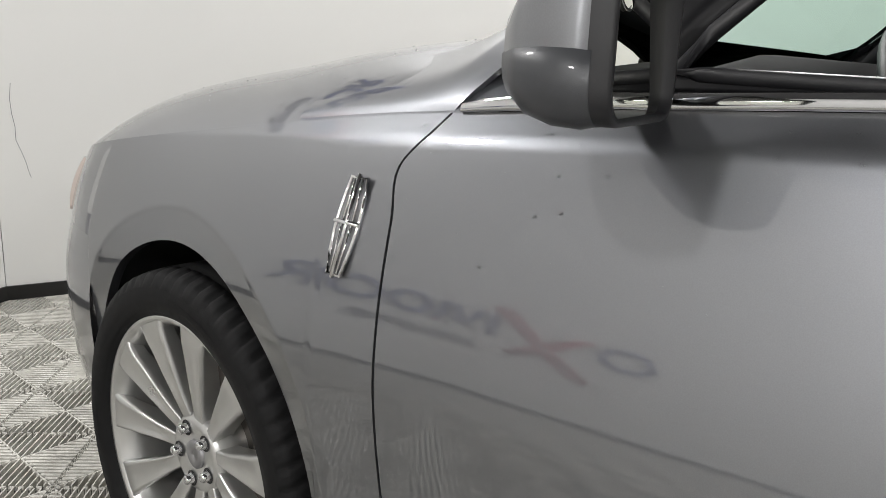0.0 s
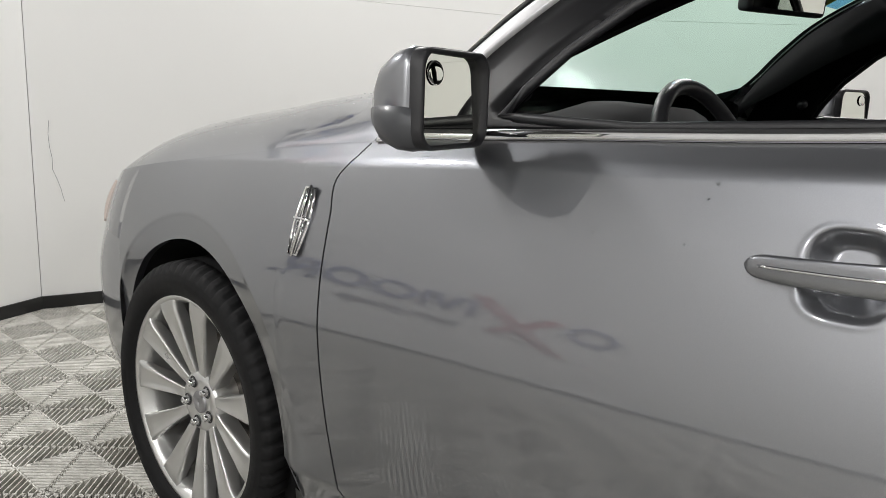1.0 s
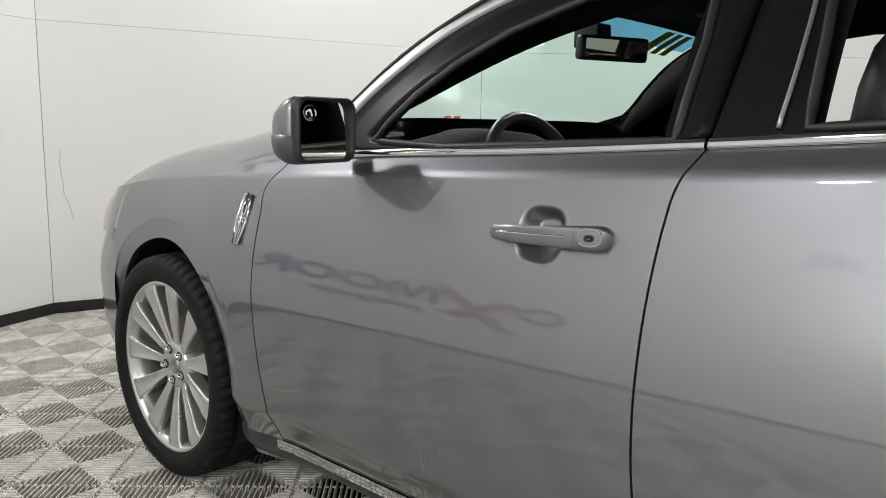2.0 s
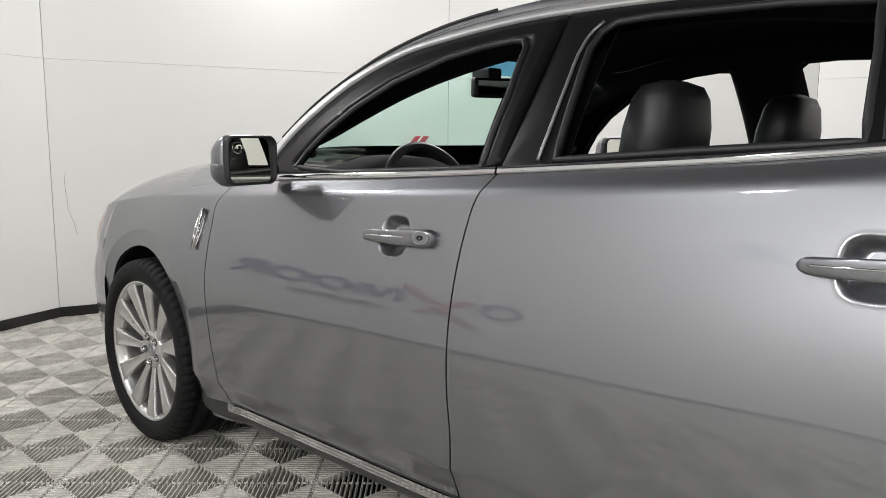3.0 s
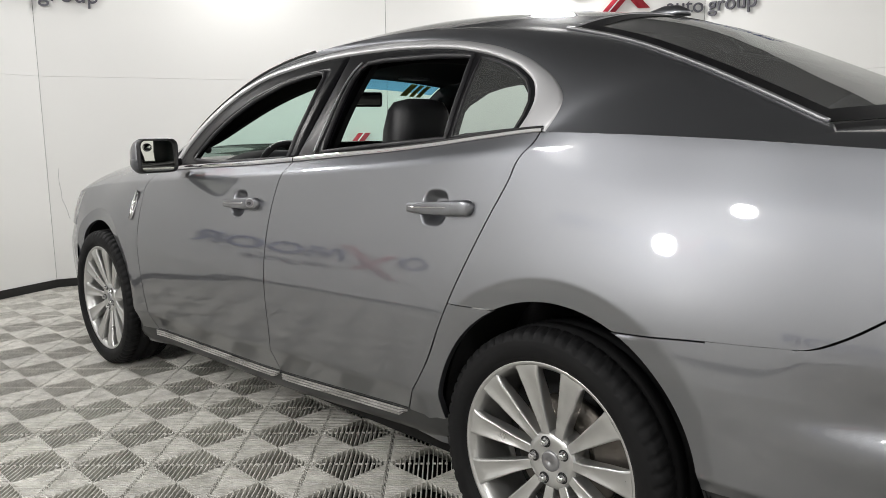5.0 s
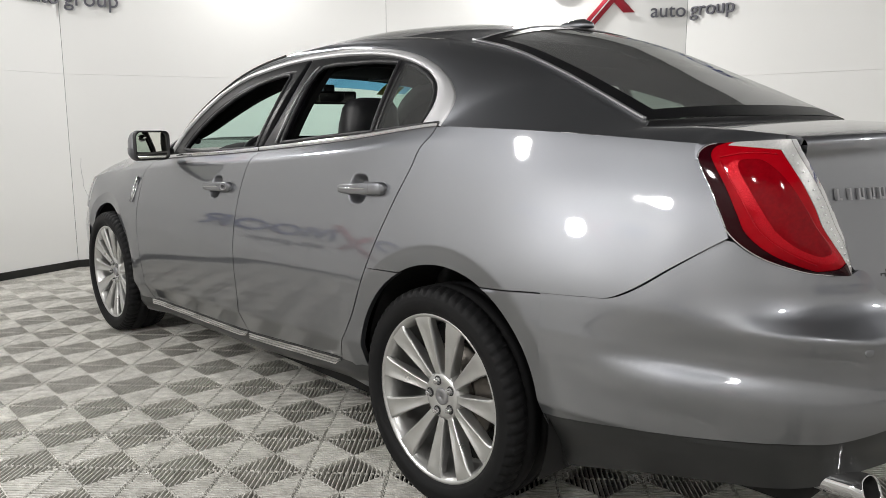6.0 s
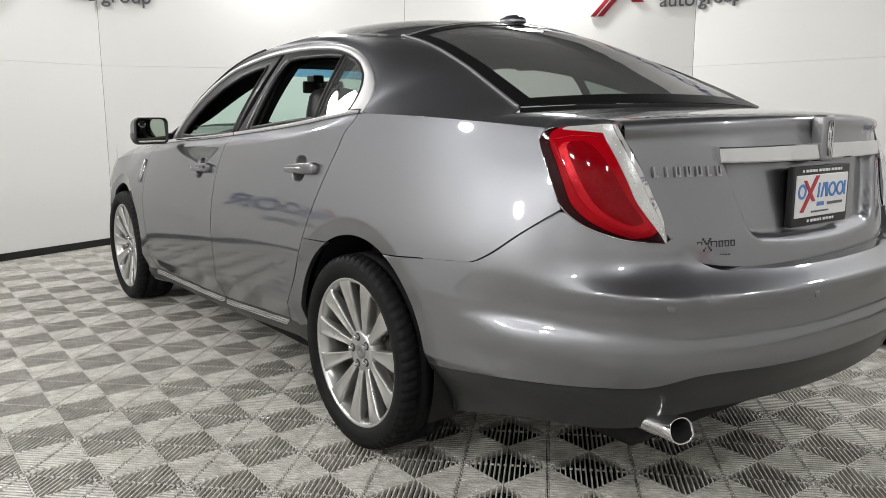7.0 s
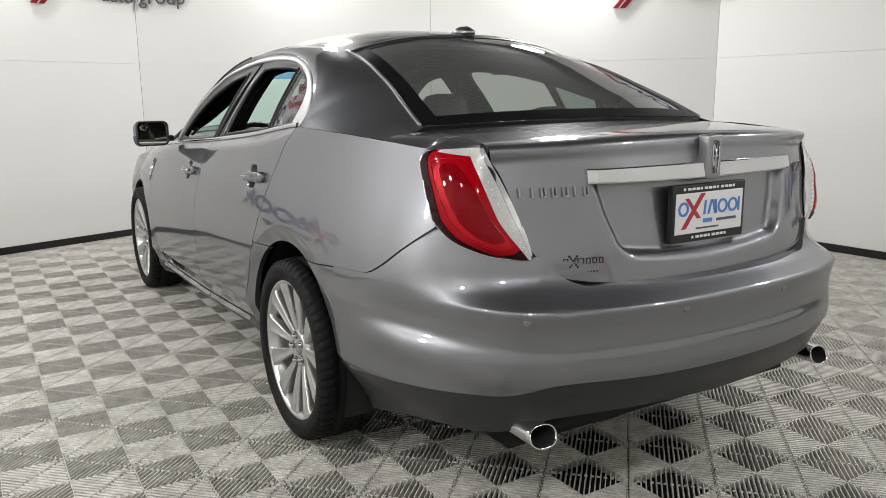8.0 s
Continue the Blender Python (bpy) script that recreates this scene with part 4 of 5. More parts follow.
# tail lamps
def lamp_skin(s, u0, u1, proud=0.0):
    outer = [(0.784, -0.779, 1.148), (0.797, -0.802, 1.105), (0.806, -0.838, 1.05), (0.808, -0.868, 0.99), (0.800, -0.890, 0.945), (0.772, -0.945, 0.900), (0.715, -1.016, 0.869), (0.655, -1.064, 0.858)]
    inner = [(0.703, -0.978, 1.163), (0.690, -0.998, 1.12), (0.672, -1.022, 1.07), (0.655, -1.043, 1.02), (0.640, -1.057, 0.975), (0.628, -1.070, 0.94), (0.617, -1.079, 0.900), (0.608, -1.085, 0.858)]
    def F(u, v):
        k = u0 + (u1 - u0) * u
        a, b = Vector(key(outer, 7 * v)), Vector(key(inner, 7 * v))
        if v < 0.11:
            k += 0.20 * (1 - k) * (1 - math.sqrt(1 - (1 - max(0.0, v) / 0.11) ** 2))
        p = a.lerp(b, k)
        n = Vector((0.62, -0.78, 0.1)).normalized()
        q = p + n * (4 * k * (1 - k) * 0.060 * math.sin(math.pi * min(1, 0.12 + v * 0.80)) + proud)
        return (s * q.x, q.y, q.z)
    return F


def lamp_patch(s, edge, proud, rings=8, around=40):
    """A rounded field on the lamp; edge(a) gives its rim in lamp coordinates at the angle a."""
    skin = lamp_skin(s, 0.0, 1.0, proud)
    rim = [edge(2 * math.pi * k / around) for k in range(around)]
    c = (sum(p[0] for p in rim) / around, sum(p[1] for p in rim) / around)
    bm = loft([[skin(c[0] + (p[0] - c[0]) * q, c[1] + (p[1] - c[1]) * q) for p in rim] for q in [0.02] + [(i + 1) / rings for i in range(rings)]], True)
    return edge_fold(bm, 0.002, s)


def field(c, v, rk, rv, lean=0.0, e=0.6):
    """A leaning rounded field for lamp_patch."""
    def edge(a):
        y = rv * sq(math.sin(a), e)
        return (c + rk * sq(math.cos(a), e) + lean * y, v + y)
    return edge


def sq(q, e=0.8):
    return math.copysign(abs(q) ** e, q)


for s in (-1, 1):
    way = (s * 0.6, -0.7, 0)
    ob = part("tail_lamp", grid(lamp_skin(s, 0.0, 0.76), 30, 30, 0.006, way), LAMP_RED, CAR, "red tail lamp with a clear inner strip")
    part("lamp_corner", grid(lambda u, v, f=lamp_skin(s, 0.0, 1.0, -0.004), g=lamp_skin(s, 0.0, 1.0, -0.004): Vector(f(0.32 * u - 0.03, 0.111)) + (Vector(key([(0.784 * s, -0.779, 1.148), (0.758 * s, -0.845, 1.152)], u)) - Vector(f(0.32 * u - 0.03, 0.111))) * v, 8, 8, 0.006, way), PAINT, CAR)
    part("clear_strip", grid(lamp_skin(s, 0.765, 0.93, 0.001), 10, 30, 0.006, way), LAMP_CLEAR, ob, "clear reversing lamp strip")
    part("lamp_edge", grid(lamp_skin(s, 0.935, 1.0, 0.002), 6, 30, 0.02, way), CHROME, ob, "bright clear inner lamp edge")
    part("lamp_border", grid(lamp_skin(s, -0.012, 0.095, 0.003), 6, 60, 0.01, way), LAMP_DARK, ob)
    part("lamp_rim", tube([lamp_skin(s, 0.0, 1.0, 0.003)(-0.012, (i / 60) ** 1.5) for i in range(61)], 0.0022, 6), CHROME, ob)
    part("lamp_border", grid(lambda u, v, f=lamp_skin(s, 0.0, 0.76, 0.0032): f(u, 0.88 + 0.12 * v + 0.03 * math.sin(math.pi * u) * (1 - v)), 20, 6, 0.006, way), LAMP_DARK, ob)
    part("clear_top", grid(lambda u, v, f=lamp_skin(s, 0.22, 0.765, 0.0025): f(u, 0.0 + (0.02 + 0.055 * u) * v), 20, 4, 0.006, way), LAMP_CLEAR, ob, "clear upper lamp edge")
    part("lamp_prism", lamp_patch(s, field(0.435, 0.49, 0.23, 0.355, 0.24, 0.55), 0.0012), LAMP_SPARK, ob, "bright red prism band")
    part("lamp_core", lamp_patch(s, field(0.475, 0.455, 0.185, 0.325, 0.22, 0.6), 0.0024), LAMP_CORE, ob, "deep red inner lamp field")
    part("lamp_rib", tube([lamp_skin(s, 0.0, 1.0, 0.0022)(0.155 + 0.13 * t * t, 0.13 + 0.70 * t) for t in [i / 20 for i in range(21)]], 0.0016, 6), LAMP_SPARK, ob)
    part("lamp_rib", tube([lamp_skin(s, 0.0, 1.0, 0.0022)(0.17 + 0.52 * t, 0.105 - 0.02 * math.sin(math.pi * t)) for t in [i / 20 for i in range(21)]], 0.0016, 6), LAMP_SPARK, ob)
    for i in range(16):
        p = Vector(lamp_skin(s, 0.0, 1.0, 0.003)(0.845, 0.12 + 0.80 * i / 15))
        bm = bmesh.new()
        bmesh.ops.create_icosphere(bm, subdivisions=1, radius=0.0026, matrix=Matrix.Translation(p))
        part("diode", bm, WHITE, ob)

# dark insides that close the gaps
bm = bmesh.new()
box(bm, -0.55, -1.00, 0.36, 0.55, -0.46, 1.08)
part("boot_lining", bm, DARK, CAR)
bm = bmesh.new()
box(bm, -0.56, 2.45, 0.25, 0.56, 3.55, 0.80)
part("engine_bay", bm, DARK, CAR)
bm = bmesh.new()
box(bm, -0.80, 0.45, 0.20, 0.80, 2.40, 0.30)
part("floor_pan", bm, DARK, CAR)
bm = bmesh.new()
box(bm, -0.64, -1.02, 0.28, 0.64, 0.44, 0.33)
part("rear_underbody", bm, DARK, CAR)
bm = bmesh.new()
box(bm, -0.64, 2.41, 0.20, 0.64, 3.70, 0.26)
part("front_underbody", bm, DARK, CAR)
for s in (-1, 1):
    bm = bmesh.new()
    box(bm, min(s * 0.76, s * 0.80), 0.40, 0.28, max(s * 0.76, s * 0.80), 2.30, 1.04)
    part("door_trim", bm, BLACK, CAR)


# wheel wells
def well(s, yc, zc, r):
    rows = []
    for x in (0.893, 0.80, 0.66, 0.55):
        rows.append([(s * x, yc + r * math.cos(a), zc + r * math.sin(a)) for a in [radians(-25 + 230 * k / 40) for k in range(41)]])
    rows.append([(s * 0.55, yc + 0.02 * math.cos(a), zc + 0.02 * math.sin(a)) for a in [radians(-25 + 230 * k / 40) for k in range(41)]])
    return loft(rows)


for s in (-1, 1):
    part("wheel_well", well(s, 2.868, 0.37, 0.400), DARK, CAR)
    part("wheel_well", well(s, -0.03, 0.38, 0.412), DARK, CAR)


# ---- wheels ----
def tyre_bm():
    """Tyre with a beaded sidewall and a tread cut by rings and thin cross grooves."""
    prof = [(-0.095, 0.264), (-0.106, 0.268), (-0.112, 0.275), (-0.1145, 0.2785), (-0.1185, 0.281), (-0.122, 0.300), (-0.1225, 0.312), (-0.1200, 0.3220), (-0.1200, 0.3245), (-0.1160, 0.3325), (-0.110, 0.3410), (-0.102, 0.3465), (-0.084, 0.3502), (-0.064, 0.3518), (-0.062, 0.3440), (-0.054, 0.3440), (-0.052, 0.3522), (-0.008, 0.3525), (-0.006, 0.3445)]
    prof = prof + [(-x, r) for x, r in prof[::-1]]
    n = 62 * 5
    rows = []
    for i, (x, r) in enumerate(prof):
        row = []
        for k in range(n):
            cut = 9 <= min(i, len(prof) - 1 - i) <= 13 and k % 5 == 0
            a = 2 * math.pi * k / n + (abs(x) - 0.12) * (0.9 if x < 0 else -0.9) * (abs(x) > 0.063)
            rr = r - (0.008 if cut else 0.0)
            row.append((x, rr * math.cos(a), rr * math.sin(a)))
        rows.append(row)
    return loft(rows, True)


def rim_bm():
    return lathe([(0.09, 0.268), (0.085, 0.250), (0.02, 0.238), (-0.06, 0.244), (-0.090, 0.249), (-0.100, 0.257), (-0.1060, 0.262), (-0.1075, 0.268), (-0.102, 0.274), (-0.092, 0.270)], 72)


def spoke_bm():
    """One spoke standing up, its outer face at negative x, with a shallow trough along it."""
    rows = []
    for i in range(15):
        t = i / 14
        r = 0.058 + (0.2575 - 0.058) * t
        w = spl(t, [0, 0.25, 0.6, 0.85, 0.96, 1.0], [0.0125, 0.0158, 0.0250, 0.0320, 0.0365, 0.041])
        x = spl(t, [0, 0.3, 0.7, 0.93, 1.0], [-0.072, -0.084, -0.097, -0.1035, -0.102])
        d = spl(t, [0, 0.5, 1.0], [0.045, 0.042, 0.030])
        g = 0.0045 * ease(0.10, 0.35, t) * (1 - ease(0.80, 1.0, t))
        prof = [(d, -0.80), (0.012, -1.0), (0.0035, -0.97), (0.0, -0.86), (0.0008, -0.72), (g, -0.45), (g * 1.15, 0), (g, 0.45), (0.0008, 0.72), (0.0, 0.86), (0.0035, 0.97), (0.012, 1.0), (d, 0.80)]
        rows.append([Vector((x + dx, w * k, r)) for dx, k in prof])
    return loft(rows)


def wheel(place, s, turn, nuts=0.0):
    w = part("wheel", rim_bm(), ALLOY, CAR, "silver eleven-spoke alloy wheel")
    part("tyre", tyre_bm(), RUBBER, w, "black road tyre with blocky tread")
    for a0, widths in ((0.0, (5, 3, 5, 4, 5, 5, 3)), (math.pi, (5, 4, 5, 5)), (1.9, (3, 3, 2, 3, 4, 3)), (-1.7, (3, 2, 3, 3))):
        a = a0 - sum(widths) * 0.011
        bm = bmesh.new()
        for wd in widths:
            vs = [bm.verts.new((x, r * math.sin(q), r * math.cos(q))) for x, r, q in ((-0.1232, 0.300, a), (-0.1232, 0.300, a + wd * 0.014), (-0.1236, 0.311, a + wd * 0.014), (-0.1236, 0.311, a))]
            bm.faces.new(vs)
            a += wd * 0.014 + 0.016
        part("raised_marking", bm, RUBBER, w, "raised bars in place of tyre lettering", smooth=False)
    part("hub", lathe([(-0.040, 0.0005), (-0.072, 0.0005), (-0.074, 0.030), (-0.076, 0.036), (-0.078, 0.058), (-0.0765, 0.070), (-0.066, 0.078), (0.0, 0.080)], 44), ALLOY, w)
    for k in range(11):
        bm = spoke_bm()
        bmesh.ops.rotate(bm, cent=(0, 0, 0), matrix=Matrix.Rotation(2 * math.pi * k / 11, 3, "X"), verts=bm.verts)
        part("spoke", bm, ALLOY, w)
    cap = lathe([(-0.072, 0.0005), (-0.0795, 0.0005), (-0.0795, 0.022), (-0.078, 0.027), (-0.072, 0.028)], 32)
    c = part("centre_cap", cap, SATIN, w)
    for k in range(5):
        a = 2 * math.pi * (k + 0.5) / 5 + radians(nuts)
        bm = lathe([(-0.070, 0.0005), (-0.094, 0.0005), (-0.094, 0.007), (-0.091, 0.0095), (-0.070, 0.0105)], 12)
        bmesh.ops.translate(bm, vec=(0, 0.052 * math.sin(a), 0.052 * math.cos(a)), verts=bm.verts)
        part("lug_nut", bm, CHROME, w, "chrome lug nut")
        bm = lathe([(-0.0785, 0.0155), (-0.0785, 0.0110), (-0.070, 0.0108)], 16)
        bmesh.ops.translate(bm, vec=(0, 0.052 * math.sin(a), 0.052 * math.cos(a)), verts=bm.verts)
        part("lug_pocket", bm, BLACK, w)
    part("brake_disc", lathe([(0.03, 0.06), (-0.012, 0.06), (-0.012, 0.160), (0.012, 0.160), (0.012, 0.06)], 48), DISC, w, "worn steel brake disc")
    bm = bmesh.new()
    box(bm, -0.03, -0.215, -0.07, 0.05, -0.10, 0.07, 0.012)
    part("brake_caliper", bm, DISC, w)
    part("dust_shield", lathe([(0.045, 0.02), (0.045, 0.235)], 40), DARK, w)
    w.matrix_basis = Matrix.Translation(place) @ Matrix.Rotation(radians(180) if s > 0 else 0, 4, "Z") @ Matrix.Rotation(radians(turn), 4, "X")
    return w


wheel((-0.826, 2.868, 0.352), -1, 10)
wheel((-0.826, -0.012, 0.352), -1, -14, 38)
wheel((0.826, 2.868, 0.352), 1, 20)
wheel((0.826, 0.0, 0.352), 1, 50)


# ---- mirrors, handles, badges ----
for s in (-1, 1):
    place = Matrix.Translation((s * 0.981, 2.01, 1.101)) @ Matrix.Rotation(radians(-11 * s), 4, "Z")
    spec = [(d * 0.66, w * 1.0, h * 0.93, r * 0.9, ox, oz) for d, w, h, r, ox, oz in ((0.0, 0.186, 0.148, 0.034, 0.0, 0.0), (0.02, 0.194, 0.154, 0.036, 0.0, 0.0), (0.06, 0.186, 0.148, 0.04, 0.0, -0.002), (0.10, 0.160, 0.125, 0.04, -0.004, -0.006), (0.130, 0.115, 0.085, 0.035, -0.010, -0.012), (0.142, 0.05, 0.035, 0.015, -0.014, -0.016))]
    rows = [[place @ Vector((x, d, z)) for x, z in rounded(-s * ox, oz, w, h, r)] for d, w, h, r, ox, oz in spec]
    hous = part("door_mirror", loft(rows, True, True), PAINT, CAR, "grey door mirror with a dark lower cover and black rim")
    rim = [[place @ Vector((x, d, z)) for x, z in rounded(0, 0, w, h, r)] for d, w, h, r in ((0.006, 0.188, 0.140, 0.030), (-0.014, 0.188, 0.140, 0.030), (-0.017, 0.184, 0.136, 0.028), (-0.017, 0.175, 0.127, 0.025), (0.002, 0.171, 0.123, 0.024))]
    part("rim", loft(rim, True), BLACK, hous)
    bm = bmesh.new()
    bm.faces.new([bm.verts.new(place @ Vector((x, -0.0078 + 0.048 * z - s * 0.045 * x, z))) for x, z in rounded(0, 0, 0.174, 0.126, 0.024)])
    part("mirror_glass", bm, MIRROR, hous, "mirror glass", smooth=False)
    # small domed wide-angle mirror in the outer upper corner
    rows = []
    for q in range(7):
        a = radians(90 - 15 * q)
        rows.append([place @ Vector((s * 0.052 + 0.021 * math.sin(a) * math.cos(b), -0.0103 + 0.048 * (0.038 + 0.017 * math.sin(a) * math.sin(b)) - 0.045 * 0.052 - 0.0016 * math.cos(a), 0.036 + 0.017 * math.sin(a) * math.sin(b))) for b in [2 * math.pi * k / 24 for k in range(24)]])
    part("blind_spot_mirror", loft(rows, True), MIRROR, hous, "small domed blind spot mirror")
    rows = []
    for d, w, h, r, ox, oz in [spec[0], spec[0]] + spec[1:]:
        loop = rounded(-s * ox, oz, w * 1.008 + 0.002, h * 1.008 + 0.002, r, 8)
        cut = oz - 0.012 + 0.10 * d
        rows.append([place @ Vector((x, d + (0.001 if rows else 0.0), z)) for x, z in [(x, min(z, cut)) for x, z in loop]])
    part("lower_cover", loft(rows, True, True), COVER, hous, "dark grey lower mirror cover")
    bm = bmesh.new()
    box(bm, -0.06, 0.025, -0.050, 0.06, 0.075, -0.015, 0.012, place @ Matrix.Translation((-s * 0.085, 0.0, 0.0)))
    part("mirror_foot", bm, BLACK, hous)

def handle_section(yc, zc, t):
    """Place, half height and inner and outer stand-off of a door handle's bar at t from front to rear."""
    y = yc + 0.112 - 0.262 * t
    z = zc - 0.009 + 0.014 * t
    blunt = math.sqrt(max(0.0, 1 - (1 - min(1.0, t / 0.09)) ** 2)) * math.sqrt(max(0.0, 1 - (1 - min(1.0, (1 - t) / 0.075)) ** 2))
    hh = spl(t, [0, 0.1, 0.3, 0.5, 0.8, 1.0], [0.0132, 0.0145, 0.0165, 0.0180, 0.0210, 0.0218]) * max(0.10, blunt)
    c_in = spl(t, [0, 0.10, 0.25, 0.7, 0.85, 1.0], [-0.002, 0.000, 0.012, 0.012, -0.002, -0.004])
    c_out = spl(t, [0, 0.02, 0.10, 0.3, 0.8, 0.93, 0.975, 1.0], [0.007, 0.013, 0.0205, 0.0275, 0.0285, 0.0262, 0.021, 0.010])
    return y, z, hh, c_in, c_out


def on_handle(yc, zc, t, dz, s, proud):
    """A point on the outer face of a handle, dz above its middle line."""
    y, z, hh, c_in, c_out = handle_section(yc, zc, t)
    up = min(0.98, abs(dz) / hh) ** (1 / 0.8)
    face = (c_in + c_out) / 2 + (c_out - c_in) / 2 * sq(math.sqrt(1 - up * up), 0.5)
    return (s * (half(y, z) + face + proud), y, z + dz)


for yc, zc in HANDLES:
    for s in (-1, 1):
        rows = []
        for i in range(41):
            y, z, hh, c_in, c_out = handle_section(yc, zc, (1 - math.cos(math.pi * i / 40)) / 2)
            w, cc, th = half(y, z), (c_in + c_out) / 2, (c_out - c_in) / 2
            rows.append([(s * (w + cc + th * sq(math.cos(a), 0.5)), y, z + hh * sq(math.sin(a), 0.8)) for a in [2 * math.pi * k / 24 for k in range(24)]])
        part("door_handle", loft(rows, True, True), PAINT, (FRONT_DOOR if yc > 1 else REAR_DOOR)[0 if s < 0 else 1], "body-coloured door handle")
        part("handle_strip", tube([on_handle(yc, zc, 0.08 + 0.62 * i / 14, 0.002, s, 0.0005) for i in range(15)], 0.0022, 8), CHROME, CAR, "thin chrome handle strip")
        # seam between the grip and its fixed end
        part("handle_seam", tube([on_handle(yc, zc, 0.765, 0.018 * (i / 8 - 1), s, -0.0002) for i in range(17)], 0.0004, 5), BLACK, CAR)
    if yc > 1:
        def oval(r, proud, n=28):
            return [on_handle(yc, zc, 0.885 + 0.082 * r * sq(math.cos(2 * math.pi * k / n), 0.8), 0.002 + 0.0145 * r * sq(math.sin(2 * math.pi * k / n), 0.8), -1, proud) for k in range(n)]
        lock = part("door_lock", tube(oval(1.0, 0.0), 0.0022, 8, True), SATIN, CAR, "satin oval lock recess with a small key barrel")
        part("lock_dish", loft([oval(0.96, 0.0014), oval(0.75, 0.0005), oval(0.40, 0.0004), oval(0.02, 0.0004)], True), PAINT, lock)
        part("key_barrel", loft([oval(0.42, 0.0004), oval(0.40, 0.003), oval(0.26, 0.003), oval(0.24, 0.0012), oval(0.02, 0.0012)], True), BLACK, lock)
        part("key_slot", tube([Vector(oval(0.13, 0.0022)[k]) for k in (4, 2, 0, 26, 24, 22)], 0.0012, 6), CHROME, lock)


def badge(s, w2=0.021, h=0.067, r=0.0030):
    """Upright barrel-shaped frame badge of chrome bars, centred at the origin in the plane y, z."""
    frame_pts = [(0.72, 1.0), (0.90, 0.62), (1.0, 0.25), (1.0, -0.1), (0.86, -0.55), (0.62, -1.0), (-0.62, -1.0), (-0.86, -0.55), (-1.0, -0.1), (-1.0, 0.25), (-0.90, 0.62), (-0.72, 1.0)]
    bm = tube([(0, a * w2, b * h) for a, b in frame_pts], r, 8, True)
    for p, q in (((0, 0, -1.07), (0, 0, 1.07)), ((0, -1.12, 0.06), (0, 1.12, 0.06)), ((0, 0.30, -0.97), (0, 0.46, 0.06)), ((0, 0.46, 0.06), (0, 0.34, 0.97)), ((0, -0.30, -0.97), (0, -0.46, 0.06)), ((0, -0.46, 0.06), (0, -0.34, 0.97))):
        wide = r * (1.15 if p[1] in (0, -1.12) else 0.6)
        join(bm, tube([(s * wide * 0.4, p[1] * w2, p[2] * h), (s * wide * 0.4, q[1] * w2, q[2] * h)], wide, 8))
    return bm


for s in (-1, 1):
    bm = badge(s)
    lean = math.atan2(half(2.438, 0.795) - half(2.438, 0.925), 0.13)
    bmesh.ops.transform(bm, matrix=Matrix.Translation((s * (half(2.438, 0.86) + 0.004), 2.438, 0.86)) @ Matrix.Rotation(-s * lean, 4, "Y") , verts=bm.verts)
    ob = part("wing_badge", bm, CHROME, CAR, "upright chrome frame badge")
    bm = bmesh.new()
    rows = [[(s * 0.0005, a * k, b) for k in (-1, -0.5)] + [(s * 0.0022, 0, b)] + [(s * 0.0005, a * k, b) for k in (0.5, 1)] for a, b in ((0.013, -0.066), (0.018, -0.037), (0.021, -0.007), (0.021, 0.017), (0.019, 0.042), (0.015, 0.066))]
    bm.free()
    bm = loft(rows)
    bmesh.ops.transform(bm, matrix=Matrix.Translation((s * (half(2.438, 0.86) + 0.002), 2.438, 0.86)) @ Matrix.Rotation(-s * lean, 4, "Y"), verts=bm.verts)
    part("badge_field", bm, SATIN, ob, "pale ridged badge field", smooth=False)

# boot: chrome bar, badge, number plate, exhausts
def lid_y(x, z):
    best = min(range(60, 121), key=lambda i: abs(lid(0.5, i / 120)[2] - z))
    return lid(0.5, best / 120)[1] + 0.36 * (bow(x) - bow(0))


rows = []
for i in range(41):
    x = -0.447 + 0.894 * i / 40
    y = lid_y(x, 1.07)
    h = 0.0245 * (1 - 0.12 * (abs(x) / 0.456) ** 2)
    tip = 0.010 * ease(0.42, 0.447, abs(x))
    prof = [(0.014, -h), (-0.014 + tip, -h), (-0.0185 + tip, -h + 0.002), (-0.0200 + tip, -h + 0.006), (-0.0175 + tip, 0.0), (-0.0150 + tip, h - 0.004), (-0.0120 + tip, h - 0.001), (-0.009 + tip, h), (0.014, h)]
    rows.append([(x, y + dy, 1.079 + dz) for dy, dz in prof])
bar_ob = part("boot_bar", loft(rows, True, True), CHROME, CAR, "wide polished chrome bar across the boot", smooth=False)
yb = lid_y(0, 1.1)
bm = bmesh.new()
box(bm, -0.030, yb - 0.034, 1.050, 0.030, yb + 0.01, 1.184, 0.011)
part("badge_block", bm, SATIN, bar_ob, "satin block behind the badge")
bm = badge(1, 0.0135, 0.048, 0.0022)
bmesh.ops.rotate(bm, matrix=Matrix.Rotation(radians(90), 3, "Z"), verts=bm.verts)
bmesh.ops.translate(bm, vec=(0.0, yb - 0.036, 1.117), verts=bm.verts)
part("boot_badge", bm, CHROME, bar_ob, "chrome frame badge")
bm = bmesh.new()
bm.faces.new([bm.verts.new((a * 0.012, yb - 0.0348, 1.117 + b * 0.046)) for a, b in ((0.72, 1), (1, 0.3), (1, -0.1), (0.62, -1), (-0.62, -1), (-1, -0.1), (-1, 0.3), (-0.72, 1))])
part("badge_field", bm, BLACK, bar_ob, smooth=False)

yp = lid_y(0.08, 0.955) + 0.010
bm = bmesh.new()
box(bm, -0.162, yp - 0.010, 0.864, 0.162, yp + 0.012, 1.038, 0.005)
plate_ob = part("plate_frame", bm, BLACK, CAR, "black number plate frame with white bars")
bm = bmesh.new()
